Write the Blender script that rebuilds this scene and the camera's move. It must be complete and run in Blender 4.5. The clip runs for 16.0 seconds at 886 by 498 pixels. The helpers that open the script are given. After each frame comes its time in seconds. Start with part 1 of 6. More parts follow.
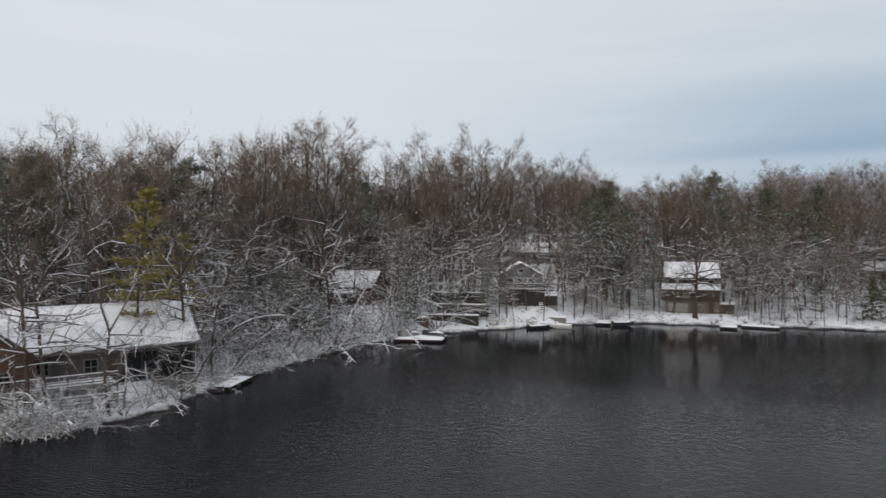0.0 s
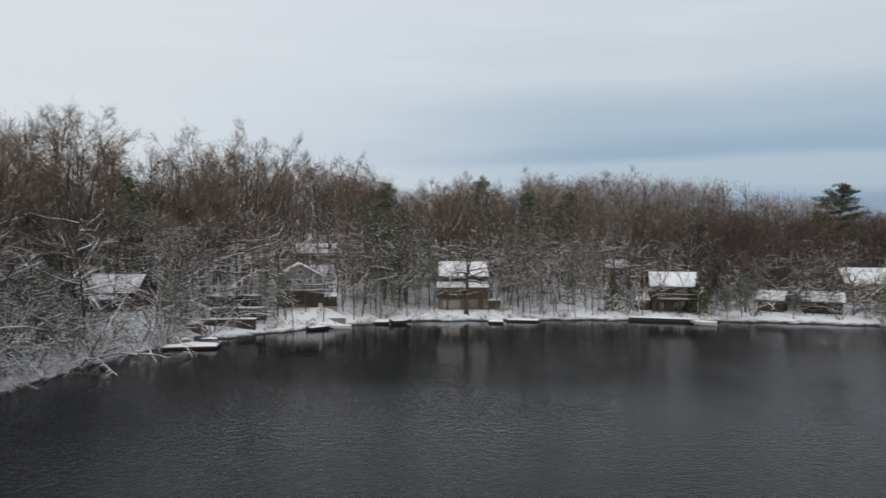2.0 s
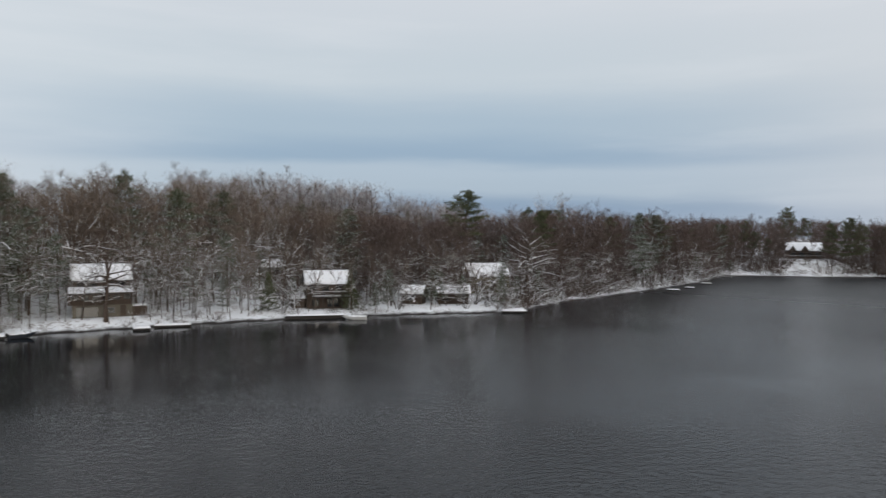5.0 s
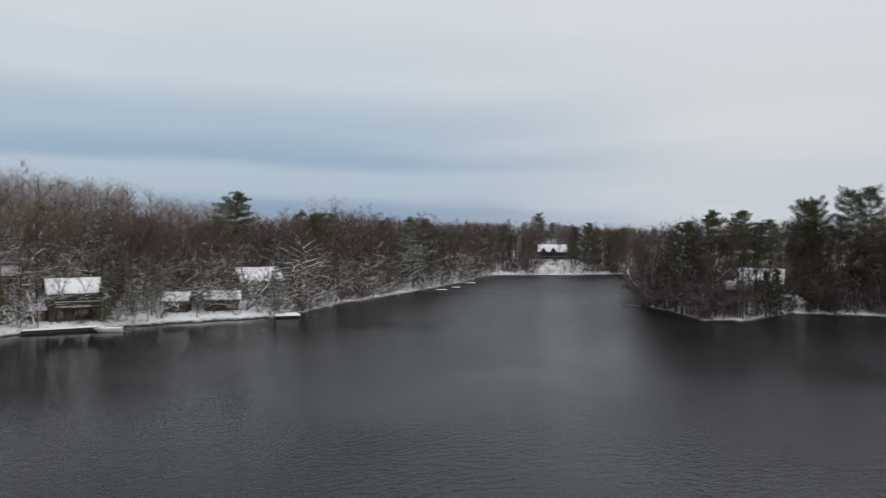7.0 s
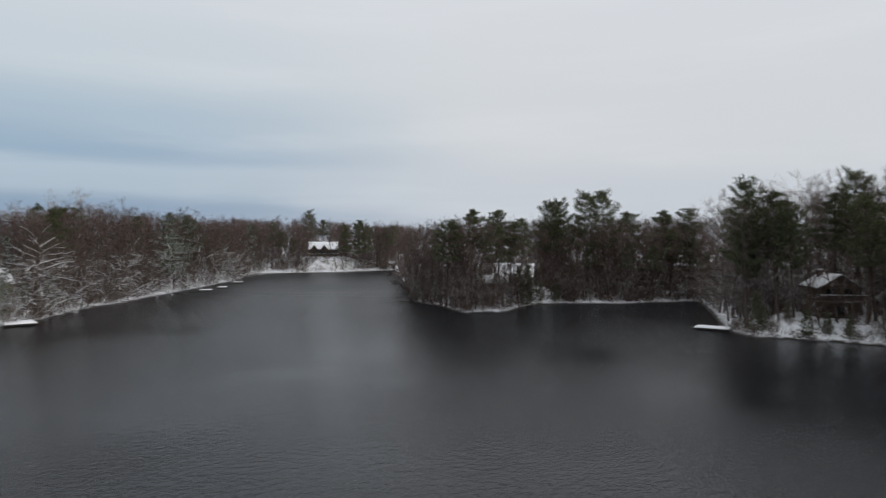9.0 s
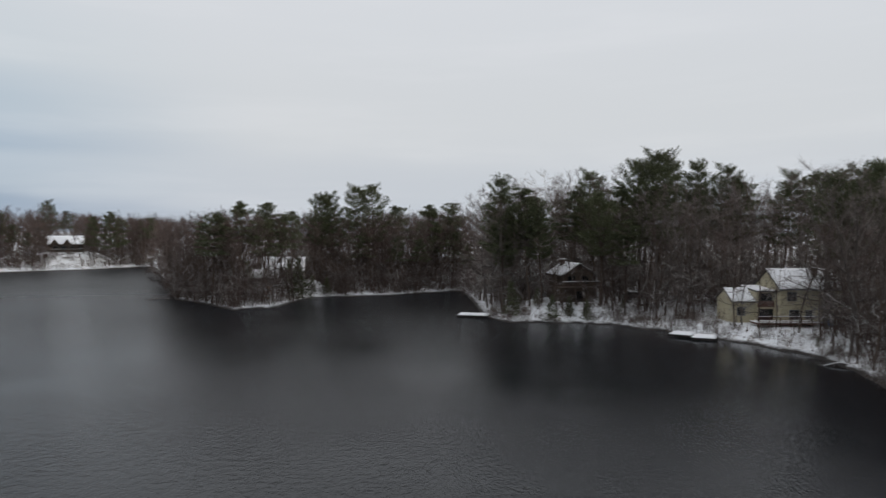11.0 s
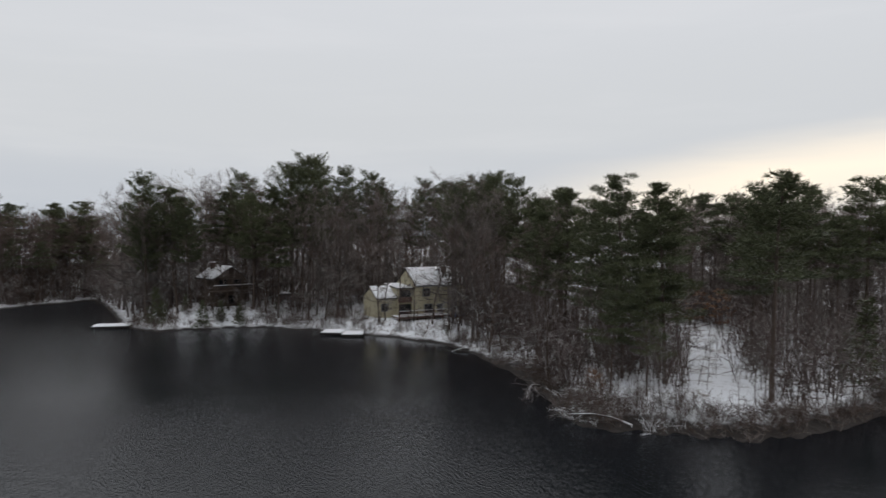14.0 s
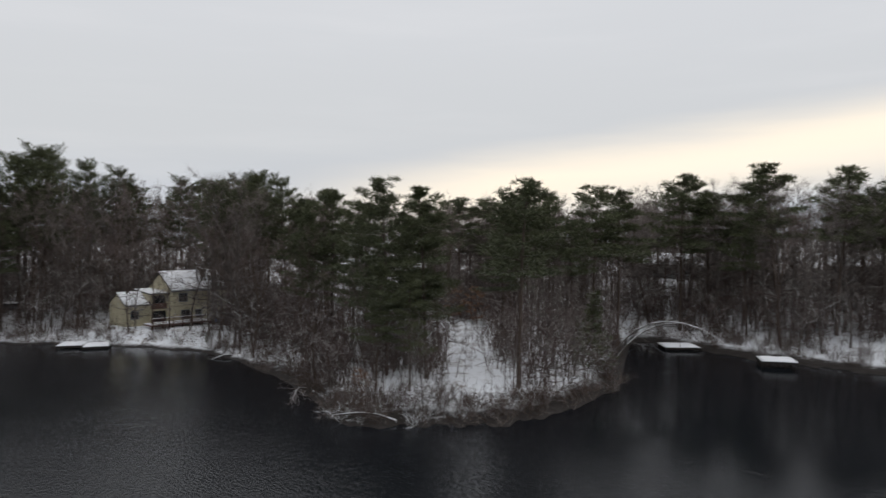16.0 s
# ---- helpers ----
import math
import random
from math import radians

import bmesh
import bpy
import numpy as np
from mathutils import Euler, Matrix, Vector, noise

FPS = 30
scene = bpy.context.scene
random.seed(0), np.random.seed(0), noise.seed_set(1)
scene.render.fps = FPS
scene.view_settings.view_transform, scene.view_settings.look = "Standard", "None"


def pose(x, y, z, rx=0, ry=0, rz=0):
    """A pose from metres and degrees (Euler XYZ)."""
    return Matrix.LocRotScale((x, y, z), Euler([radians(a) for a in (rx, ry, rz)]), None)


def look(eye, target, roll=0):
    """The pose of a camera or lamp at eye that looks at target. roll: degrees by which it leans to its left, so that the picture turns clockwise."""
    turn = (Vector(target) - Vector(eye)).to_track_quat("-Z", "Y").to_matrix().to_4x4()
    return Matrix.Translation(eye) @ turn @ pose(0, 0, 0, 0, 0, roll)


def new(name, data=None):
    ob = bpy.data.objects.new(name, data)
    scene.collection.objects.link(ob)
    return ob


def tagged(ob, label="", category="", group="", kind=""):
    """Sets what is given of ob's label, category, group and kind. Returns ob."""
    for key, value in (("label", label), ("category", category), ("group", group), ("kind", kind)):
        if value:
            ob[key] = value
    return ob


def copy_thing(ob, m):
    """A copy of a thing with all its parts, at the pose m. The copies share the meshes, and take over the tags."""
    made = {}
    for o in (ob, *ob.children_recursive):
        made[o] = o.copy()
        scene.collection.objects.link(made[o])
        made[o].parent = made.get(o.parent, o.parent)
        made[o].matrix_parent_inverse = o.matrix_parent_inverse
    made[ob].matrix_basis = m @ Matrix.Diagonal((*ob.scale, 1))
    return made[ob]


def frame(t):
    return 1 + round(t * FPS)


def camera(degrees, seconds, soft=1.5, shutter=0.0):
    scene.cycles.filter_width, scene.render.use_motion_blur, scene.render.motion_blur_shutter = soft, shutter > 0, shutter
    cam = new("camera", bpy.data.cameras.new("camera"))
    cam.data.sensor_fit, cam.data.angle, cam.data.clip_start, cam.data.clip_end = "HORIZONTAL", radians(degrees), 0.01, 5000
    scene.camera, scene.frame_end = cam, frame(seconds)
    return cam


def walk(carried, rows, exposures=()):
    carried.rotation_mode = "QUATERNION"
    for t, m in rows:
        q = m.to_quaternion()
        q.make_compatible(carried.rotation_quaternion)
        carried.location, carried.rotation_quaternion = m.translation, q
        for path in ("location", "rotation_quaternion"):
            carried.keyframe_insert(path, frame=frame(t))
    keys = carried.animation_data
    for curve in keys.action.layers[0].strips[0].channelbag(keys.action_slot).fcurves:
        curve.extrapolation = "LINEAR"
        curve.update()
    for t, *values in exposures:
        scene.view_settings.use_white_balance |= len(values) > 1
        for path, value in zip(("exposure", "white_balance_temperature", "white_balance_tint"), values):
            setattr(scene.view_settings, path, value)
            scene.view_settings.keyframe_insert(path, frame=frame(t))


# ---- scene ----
# ---------------------------------------------------------------- camera: a hovering drone that turns to its right over the lake
EYE = 16.0
cam = camera(65.1, 16.0, soft=1.45, shutter=0.4)
PATH = [
    (0.0, pose(0, 0, EYE, 88.64, 0.02, -0.00)),
    (0.5, pose(0, 0, EYE, 88.64, -0.01, -4.27)),
    (1.0, pose(0, 0, EYE, 88.69, -0.02, -9.16)),
    (1.5, pose(0, 0, EYE, 88.72, -0.06, -13.44)),
    (2.0, pose(0, 0, EYE, 88.72, -0.16, -18.05)),
    (2.5, pose(0, 0, EYE, 88.69, -0.27, -22.66)),
    (3.0, pose(0, 0, EYE, 88.71, -0.29, -27.24)),
    (3.5, pose(0, 0, EYE, 88.71, -0.34, -31.81)),
    (4.0, pose(0, 0, EYE, 88.70, -0.35, -36.51)),
    (6.5, pose(0, 0, EYE, 89.08, -0.21, -59.83)),
    (7.0, pose(0, 0, EYE, 89.14, -0.21, -64.44)),
    (7.5, pose(0, 0, EYE, 89.12, -0.17, -69.12)),
    (8.0, pose(0, 0, EYE, 89.12, -0.18, -73.80)),
    (8.5, pose(0, 0, EYE, 89.04, -0.19, -78.51)),
    (9.0, pose(0, 0, EYE, 88.98, -0.20, -83.19)),
    (11.5, pose(0, 0, EYE, 88.43, -0.13, -106.58)),
    (12.0, pose(0, 0, EYE, 88.46, -0.10, -111.24)),
    (12.5, pose(0, 0, EYE, 88.50, -0.14, -115.91)),
    (13.0, pose(0, 0, EYE, 88.58, -0.19, -120.60)),
    (13.5, pose(0, 0, EYE, 88.68, -0.26, -125.31)),
    (14.0, pose(0, 0, EYE, 88.77, -0.27, -130.02)),
    (14.5, pose(0, 0, EYE, 88.85, -0.29, -134.77)),
    (15.0, pose(0, 0, EYE, 88.89, -0.26, -139.57)),
    (15.5, pose(0, 0, EYE, 88.88, -0.29, -144.07)),
    (16.0, pose(0, 0, EYE, 88.97, -0.31, -149.19)),
]
walk(cam, PATH, [(0.0, 0.0, 6420, 10), (9.0, 0.0, 6500, 10), (12.0, 0.0, 6560, 10.5), (16.0, 0.0, 6620, 11)])
scene.view_settings.exposure = 0.0

# ---------------------------------------------------------------- plan helpers: bearings clockwise from the first view, metres from the point below the camera


def at(az, r):
    a = radians(az)
    return r * math.sin(a), r * math.cos(a)


def smooth(e0, e1, v):
    v = np.clip((v - e0) / (e1 - e0), 0, 1)
    return v * v * (3 - 2 * v)


# ---------------------------------------------------------------- world: overcast dusk, a blue gap over the far shore, a warm glow where the sun sets
SUN_AZ, SUN_EL = 196.0, 6.0
world = bpy.data.worlds.new("overcast_sky")
scene.world = world
world.use_nodes = True
WN, WL = world.node_tree.nodes, world.node_tree.links
WN.clear()


def wnode(kind, **values):
    n = WN.new(kind)
    for key, value in values.items():
        n.inputs[key].default_value = value
    return n


def wmath(op, a, b=None, c=None):
    n = WN.new("ShaderNodeMath")
    n.operation = op
    for i, v in enumerate((a, b, c)):
        if v is None:
            continue
        if isinstance(v, (int, float)):
            n.inputs[i].default_value = v
        else:
            WL.new(v, n.inputs[i])
    return n.outputs[0]


def wramp(fac, stops, mode="EASE"):
    n = WN.new("ShaderNodeValToRGB")
    n.color_ramp.interpolation = mode
    el = n.color_ramp.elements
    while len(el) < len(stops):
        el.new(0.5)
    for e, (p, c) in zip(el, stops):
        e.position, e.color = p, (*c, 1)
    WL.new(fac, n.inputs[0])
    return n.outputs[0]


def wmix(fac, a, b):
    n = WN.new("ShaderNodeMix")
    n.data_type = "RGBA"
    for i, v in ((0, fac), (6, a), (7, b)):
        if isinstance(v, (int, float)):
            n.inputs[i].default_value = v
        elif isinstance(v, tuple):
            n.inputs[i].default_value = (*v, 1)
        else:
            WL.new(v, n.inputs[i])
    return n.outputs[2]


def wstep(v, lo, hi):
    n = WN.new("ShaderNodeMapRange")
    n.interpolation_type = "SMOOTHSTEP"
    n.inputs[1].default_value, n.inputs[2].default_value = lo, hi
    WL.new(v, n.inputs[0])
    return n.outputs[0]


coord = WN.new("ShaderNodeTexCoord").outputs["Generated"]
split = WN.new("ShaderNodeSeparateXYZ")
WL.new(coord, split.inputs[0])
SX, SY, SZ = split.outputs
stretch = WN.new("ShaderNodeMapping")
stretch.inputs["Scale"].default_value = (1.6, 1.6, 13.0)
WL.new(coord, stretch.inputs[0])
cloud = wnode("ShaderNodeTexNoise", Scale=1.3, Detail=5.0, Roughness=0.55)
WL.new(stretch.outputs[0], cloud.inputs["Vector"])
cl = wmath("SUBTRACT", cloud.outputs[0], 0.5)
wavy = wmath("ADD", SZ, wmath("MULTIPLY", cl, 0.05))


def toward(az):
    return wmath("ADD", wmath("MULTIPLY", SX, math.sin(radians(az))), wmath("MULTIPLY", SY, math.cos(radians(az))))


grey = wramp(wavy, [(0.0, (0.50, 0.55, 0.61)), (0.05, (0.56, 0.60, 0.65)), (0.14, (0.63, 0.66, 0.69)), (0.32, (0.66, 0.69, 0.73)), (0.6, (0.85, 0.87, 0.90)), (1.0, (1.15, 1.17, 1.20))])
gap = wramp(wavy, [(0.0, (0.34, 0.43, 0.55)), (0.035, (0.28, 0.39, 0.54)), (0.062, (0.45, 0.55, 0.66)), (0.085, (0.47, 0.57, 0.68)), (0.105, (0.34, 0.46, 0.60)),
                   (0.15, (0.44, 0.55, 0.66)), (0.22, (0.62, 0.69, 0.75)), (0.34, (0.71, 0.75, 0.80)), (0.6, (0.85, 0.87, 0.90)), (1.0, (1.15, 1.17, 1.20))])
clear = WN.new("ShaderNodeTexSky")
clear.sky_type, clear.sun_disc = "NISHITA", False
clear.sun_elevation, clear.sun_rotation = radians(SUN_EL), radians(SUN_AZ)
thin = WN.new("ShaderNodeVectorMath")
thin.operation = "SCALE"
thin.inputs["Scale"].default_value = 0.06
WL.new(clear.outputs[0], thin.inputs[0])
gap = wmix(0.12, gap, thin.outputs[0])
sky = wmix(wmath("MULTIPLY", wstep(toward(38), 0.62, 0.97), 1.0), grey, gap)
sky = wmix(wmath("MULTIPLY", wstep(toward(-20), 0.6, 1.0), 0.75), sky, (0.69, 0.74, 0.78))
tilted = wmath("SUBTRACT", wavy, wmath("MULTIPLY", toward(238), 0.13))
low = wmath("MULTIPLY", wstep(tilted, -0.03, 0.06), wmath("SUBTRACT", 1.0, wstep(tilted, 0.055, 0.125)))
glow = wmath("MULTIPLY", wstep(toward(185), 0.55, 0.88), low)
sky = wmix(glow, sky, (1.08, 0.98, 0.82))
sky = wmix(wmath("MULTIPLY", wstep(cl, -0.05, 0.22), 0.10), sky, (0.9, 0.9, 0.92))
back = wnode("ShaderNodeBackground", Strength=1.0)
WL.new(sky, back.inputs["Color"])
WL.new(back.outputs[0], WN.new("ShaderNodeOutputWorld").inputs[0])

sun = new("sun", bpy.data.lights.new("sun", "SUN"))
sun.data.energy, sun.data.angle, sun.data.color = 1.1, radians(25), (1.0, 0.9, 0.76)
sx, sy = at(SUN_AZ, 100)
sun.matrix_world = look((sx, sy, 100 * math.tan(radians(SUN_EL + 9))), (0, 0, 0))

# ---------------------------------------------------------------- materials


def material(name, rough=0.8, metal=0.0, ior=1.45):
    m = bpy.data.materials.new(name)
    m.use_nodes = True
    b = m.node_tree.nodes["Principled BSDF"]
    b.inputs["Roughness"].default_value, b.inputs["Metallic"].default_value, b.inputs["IOR"].default_value = rough, metal, ior
    return m, m.node_tree.nodes, m.node_tree.links, b


def noise_node(N, L, scale, detail=3.0, squash=(1, 1, 1), local=False):
    tc = N.new("ShaderNodeTexCoord").outputs["Object"] if local else N.new("ShaderNodeNewGeometry").outputs["Position"]
    mp = N.new("ShaderNodeMapping")
    mp.inputs["Scale"].default_value = squash
    L.new(tc, mp.inputs[0])
    n = N.new("ShaderNodeTexNoise")
    n.inputs["Scale"].default_value, n.inputs["Detail"].default_value = scale, detail
    L.new(mp.outputs[0], n.inputs["Vector"])
    return n.outputs[0]


def mixc(N, L, fac, a, b):
    n = N.new("ShaderNodeMix")
    n.data_type = "RGBA"
    for i, v in ((0, fac), (6, a), (7, b)):
        if isinstance(v, (int, float)):
            n.inputs[i].default_value = v
        elif isinstance(v, tuple):
            n.inputs[i].default_value = (*v, 1)
        else:
            L.new(v, n.inputs[i])
    return n.outputs[2]


def ranged(N, L, v, lo, hi, a=0.0, b=1.0):
    n = N.new("ShaderNodeMapRange")
    n.inputs[1].default_value, n.inputs[2].default_value, n.inputs[3].default_value, n.inputs[4].default_value = lo, hi, a, b
    L.new(v, n.inputs[0])
    return n.outputs[0]


def summed(N, L, op, a, b):
    n = N.new("ShaderNodeMath")
    n.operation = op
    for i, v in enumerate((a, b)):
        if isinstance(v, (int, float)):
            n.inputs[i].default_value = v
        else:
            L.new(v, n.inputs[i])
    return n.outputs[0]


def bump(N, L, b, height, strength, dist):
    n = N.new("ShaderNodeBump")
    n.inputs["Strength"].default_value, n.inputs["Distance"].default_value = strength, dist
    L.new(height, n.inputs["Height"])
    L.new(n.outputs[0], b.inputs["Normal"])


def two_tone(name, c0, c1, scale=2.0, rough=0.8, squash=(1, 1, 1), rel=0.0, local=False, metal=0.0, stain=None):
    """A surface whose colour wanders between two tones at two scales."""
    m, N, L, b = material(name, rough, metal)
    f = ranged(N, L, noise_node(N, L, scale, 4.0, squash, local), 0.3, 0.7)
    g = ranged(N, L, noise_node(N, L, scale * 7, 3.0, squash, local), 0.35, 0.65)
    col = mixc(N, L, f, c0, c1)
    col = mixc(N, L, summed(N, L, "MULTIPLY", g, 0.35), col, stain or tuple(0.6 * v for v in c0))
    L.new(col, b.inputs["Base Color"])
    if rel:
        bump(N, L, b, g, 0.6, rel)
    return m


SNOW_C = (0.80, 0.83, 0.87)


def snowy(name, c0, c1, cover, rough=0.85, scale=1.5, lo=0.1, hi=0.75, high=None):
    """Bark or needles with snow lying on what faces up; cover 0 to 1; high: heights between which the wind has cleared the snow."""
    m, N, L, b = material(name, rough)
    tone = N.new("ShaderNodeObjectInfo").outputs["Random"]
    f = ranged(N, L, noise_node(N, L, scale * 2, 3.0), 0.3, 0.7)
    col = mixc(N, L, f, c0, c1)
    col = mixc(N, L, summed(N, L, "MULTIPLY", tone, 0.5), col, tuple(v * 1.35 for v in c1))
    geo = N.new("ShaderNodeNewGeometry")
    sp = N.new("ShaderNodeSeparateXYZ")
    L.new(geo.outputs["Normal"], sp.inputs[0])
    patch = noise_node(N, L, scale, 2.0)
    up = summed(N, L, "ADD", sp.outputs[2], summed(N, L, "MULTIPLY", summed(N, L, "SUBTRACT", patch, 0.5), 0.55))
    mask = summed(N, L, "MULTIPLY", ranged(N, L, up, lo, hi), cover)
    if high:
        ps = N.new("ShaderNodeSeparateXYZ")
        L.new(geo.outputs["Position"], ps.inputs[0])
        mask = summed(N, L, "MULTIPLY", mask, ranged(N, L, ps.outputs[2], high[0], high[1], 1.0, 0.12))
    L.new(mixc(N, L, mask, col, SNOW_C), b.inputs["Base Color"])
    return m


BARK = snowy("grey_brown_bark", (0.040, 0.030, 0.023), (0.080, 0.060, 0.046), 1.0, lo=0.33, hi=0.65, high=(14, 24))
TWIG = snowy("brown_twigs", (0.100, 0.072, 0.053), (0.142, 0.105, 0.078), 0.66, lo=0.22, hi=0.85, high=(8, 17))
BARK_SNOW = snowy("snow_laden_bark", (0.048, 0.040, 0.034), (0.085, 0.070, 0.060), 0.9, lo=0.4, hi=0.75)
TWIG_SNOW = snowy("snow_laden_twigs", (0.06, 0.048, 0.038), (0.10, 0.082, 0.064), 0.6, lo=0.25, hi=0.9)
BRUSH = snowy("frosted_brush", (0.10, 0.078, 0.065), (0.15, 0.12, 0.10), 0.95, lo=-0.5, hi=0.45)
BRUSH_BROWN = snowy("brown_brush", (0.050, 0.031, 0.023), (0.076, 0.049, 0.037), 0.14, lo=0.2, hi=0.9)
NEEDLES = snowy("pine_needles", (0.040, 0.049, 0.023), (0.070, 0.079, 0.035), 0.10, lo=0.4, hi=1.0, scale=0.5, high=(10, 18))
NEEDLES_SNOW = snowy("snowed_needles", (0.040, 0.050, 0.028), (0.066, 0.078, 0.044), 0.85, lo=0.3, hi=0.8, scale=0.8, high=(12, 24))
NEEDLES_GOLD = snowy("yellow_green_needles", (0.13, 0.11, 0.022), (0.20, 0.16, 0.03), 0.3, lo=0.3, hi=1.0)
RUSSET = snowy("dry_oak_leaves", (0.16, 0.075, 0.035), (0.22, 0.11, 0.05), 0.3, lo=0.3, hi=1.0)
BIRCH = snowy("pale_birch_bark", (0.34, 0.31, 0.28), (0.45, 0.42, 0.38), 0.5)

# snow ground with leaf litter showing through, dark mud below the water line
GROUND, N, L, b = material("snow_ground", 0.9)
litter = ranged(N, L, noise_node(N, L, 0.35, 5.0), 0.48, 0.61)
fine = ranged(N, L, noise_node(N, L, 2.2, 4.0), 0.44, 0.62)
tint = mixc(N, L, noise_node(N, L, 0.08, 2.0), (0.70, 0.73, 0.77), (0.79, 0.81, 0.85))
col = mixc(N, L, summed(N, L, "MULTIPLY", summed(N, L, "MULTIPLY", litter, fine), 0.85), tint, (0.13, 0.095, 0.07))
geo = N.new("ShaderNodeNewGeometry")
sp = N.new("ShaderNodeSeparateXYZ")
L.new(geo.outputs["Position"], sp.inputs[0])
edge = summed(N, L, "ADD", sp.outputs[2], summed(N, L, "MULTIPLY", summed(N, L, "SUBTRACT", noise_node(N, L, 0.9, 3.0), 0.5), 0.5))
# the dark edge reaches higher up the bank on the near point
rim_rise = summed(N, L, "MULTIPLY", ranged(N, L, sp.outputs[1], -48.0, -42.0, 0.3, 0.0), ranged(N, L, sp.outputs[0], 56.0, 68.0, 1.0, 0.0))
edge = summed(N, L, "SUBTRACT", edge, rim_rise)
col = mixc(N, L, ranged(N, L, edge, 0.13, 0.42), (0.018, 0.014, 0.012), col)
L.new(col, b.inputs["Base Color"])
bump(N, L, b, noise_node(N, L, 1.2, 5.0), 0.7, 0.25)

# dark lake, wind ripples
WATER, N, L, b = material("dark_lake_water", 0.06, 0.0, 1.33)
b.inputs["Base Color"].default_value = (0.007, 0.0085, 0.011, 1)
wave = N.new("ShaderNodeTexWave")
wave.wave_type, wave.bands_direction = "BANDS", "Y"
wave.inputs["Scale"].default_value, wave.inputs["Distortion"].default_value = 0.9, 11.0
wave.inputs["Detail"].default_value, wave.inputs["Detail Scale"].default_value = 3.0, 1.6
mp = N.new("ShaderNodeMapping")
mp.inputs["Rotation"].default_value = (0, 0, radians(24))
L.new(N.new("ShaderNodeNewGeometry").outputs["Position"], mp.inputs[0])
L.new(mp.outputs[0], wave.inputs[0])
chop = summed(N, L, "ADD", summed(N, L, "MULTIPLY", wave.outputs["Fac"], 0.5), noise_node(N, L, 2.4, 4.0, (0.7, 1.9, 1)))
calm = ranged(N, L, noise_node(N, L, 0.025, 3.0), 0.35, 0.65, 0.35, 1.0)
lee = N.new("ShaderNodeSeparateXYZ")
L.new(N.new("ShaderNodeNewGeometry").outputs["Position"], lee.inputs[0])
calm = summed(N, L, "MULTIPLY", calm, ranged(N, L, lee.outputs[1], -60.0, -25.0, 0.15, 1.0))
calm = summed(N, L, "MULTIPLY", calm, ranged(N, L, lee.outputs[1], 40.0, 92.0, 1.0, 0.1))
calm = summed(N, L, "MULTIPLY", calm, ranged(N, L, lee.outputs[0], 110.0, 210.0, 1.0, 2.4))
L.new(summed(N, L, "ADD", ranged(N, L, lee.outputs[0], 30.0, 90.0, 0.05, 0.12), ranged(N, L, lee.outputs[0], 120.0, 210.0, 0.0, 0.22)), b.inputs["Roughness"])
b.inputs["Specular IOR Level"].default_value = 0.32
bump(N, L, b, summed(N, L, "MULTIPLY", chop, calm), 0.3, 0.17)

SNOW = two_tone("lying_snow", (0.80, 0.82, 0.86), (0.86, 0.87, 0.90), 0.6, 0.85, rel=0.06, stain=(0.70, 0.72, 0.77))
SHINGLE = two_tone("dark_shingles", (0.05, 0.045, 0.042), (0.09, 0.08, 0.075), 1.5)
YELLOW = two_tone("yellow_siding", (0.45, 0.41, 0.29), (0.52, 0.47, 0.34), 0.5, 0.7, stain=(0.32, 0.28, 0.17))
BROWN = two_tone("brown_stained_siding", (0.042, 0.028, 0.020), (0.066, 0.044, 0.031), 0.6, 0.75)
REDBROWN = two_tone("red_brown_siding", (0.085, 0.042, 0.032), (0.12, 0.06, 0.045), 0.6, 0.75)
GREY = two_tone("weathered_grey_siding", (0.13, 0.125, 0.12), (0.21, 0.20, 0.195), 0.6, 0.8, squash=(4, 4, 0.4))
DARKGREY = two_tone("dark_weathered_boards", (0.060, 0.054, 0.050), (0.100, 0.092, 0.086), 0.6, 0.8, squash=(4, 4, 0.4))
LIGHTGREY = two_tone("pale_grey_siding", (0.15, 0.158, 0.17), (0.21, 0.22, 0.235), 0.5, 0.7)
TAN = two_tone("tan_block_wall", (0.095, 0.085, 0.069), (0.135, 0.12, 0.095), 0.9, 0.85)
OLIVE = two_tone("olive_yellow_siding", (0.19, 0.165, 0.085), (0.25, 0.22, 0.12), 0.6, 0.75)
TIMBER = two_tone("wet_dark_timber", (0.016, 0.013, 0.011), (0.032, 0.026, 0.021), 1.2, 0.7, squash=(1, 1, 5))
PALEWOOD = two_tone("weathered_deck_wood", (0.23, 0.19, 0.15), (0.33, 0.28, 0.23), 1.2, 0.8)
WHITE = two_tone("white_paint", (0.70, 0.70, 0.69), (0.78, 0.78, 0.77), 0.8, 0.5, stain=(0.6, 0.6, 0.58))
STONE = two_tone("grey_stone", (0.16, 0.15, 0.14), (0.26, 0.25, 0.24), 1.8, 0.9, rel=0.05)
BRICK = two_tone("old_brick", (0.075, 0.050, 0.042), (0.11, 0.072, 0.060), 1.8, 0.9)
RED = two_tone("faded_red_paint", (0.060, 0.014, 0.016), (0.085, 0.022, 0.022), 0.8, 0.6)
BLUE = two_tone("blue_tarpaulin", (0.025, 0.09, 0.26), (0.04, 0.13, 0.33), 1.2, 0.5)
HULL = two_tone("white_gelcoat", (0.62, 0.63, 0.64), (0.72, 0.73, 0.74), 0.8, 0.25)
DARKHULL = two_tone("dark_hull_paint", (0.03, 0.035, 0.045), (0.05, 0.055, 0.07), 0.8, 0.3)
METAL = two_tone("grey_metal", (0.35, 0.36, 0.37), (0.45, 0.46, 0.47), 2.0, 0.4, metal=0.8)
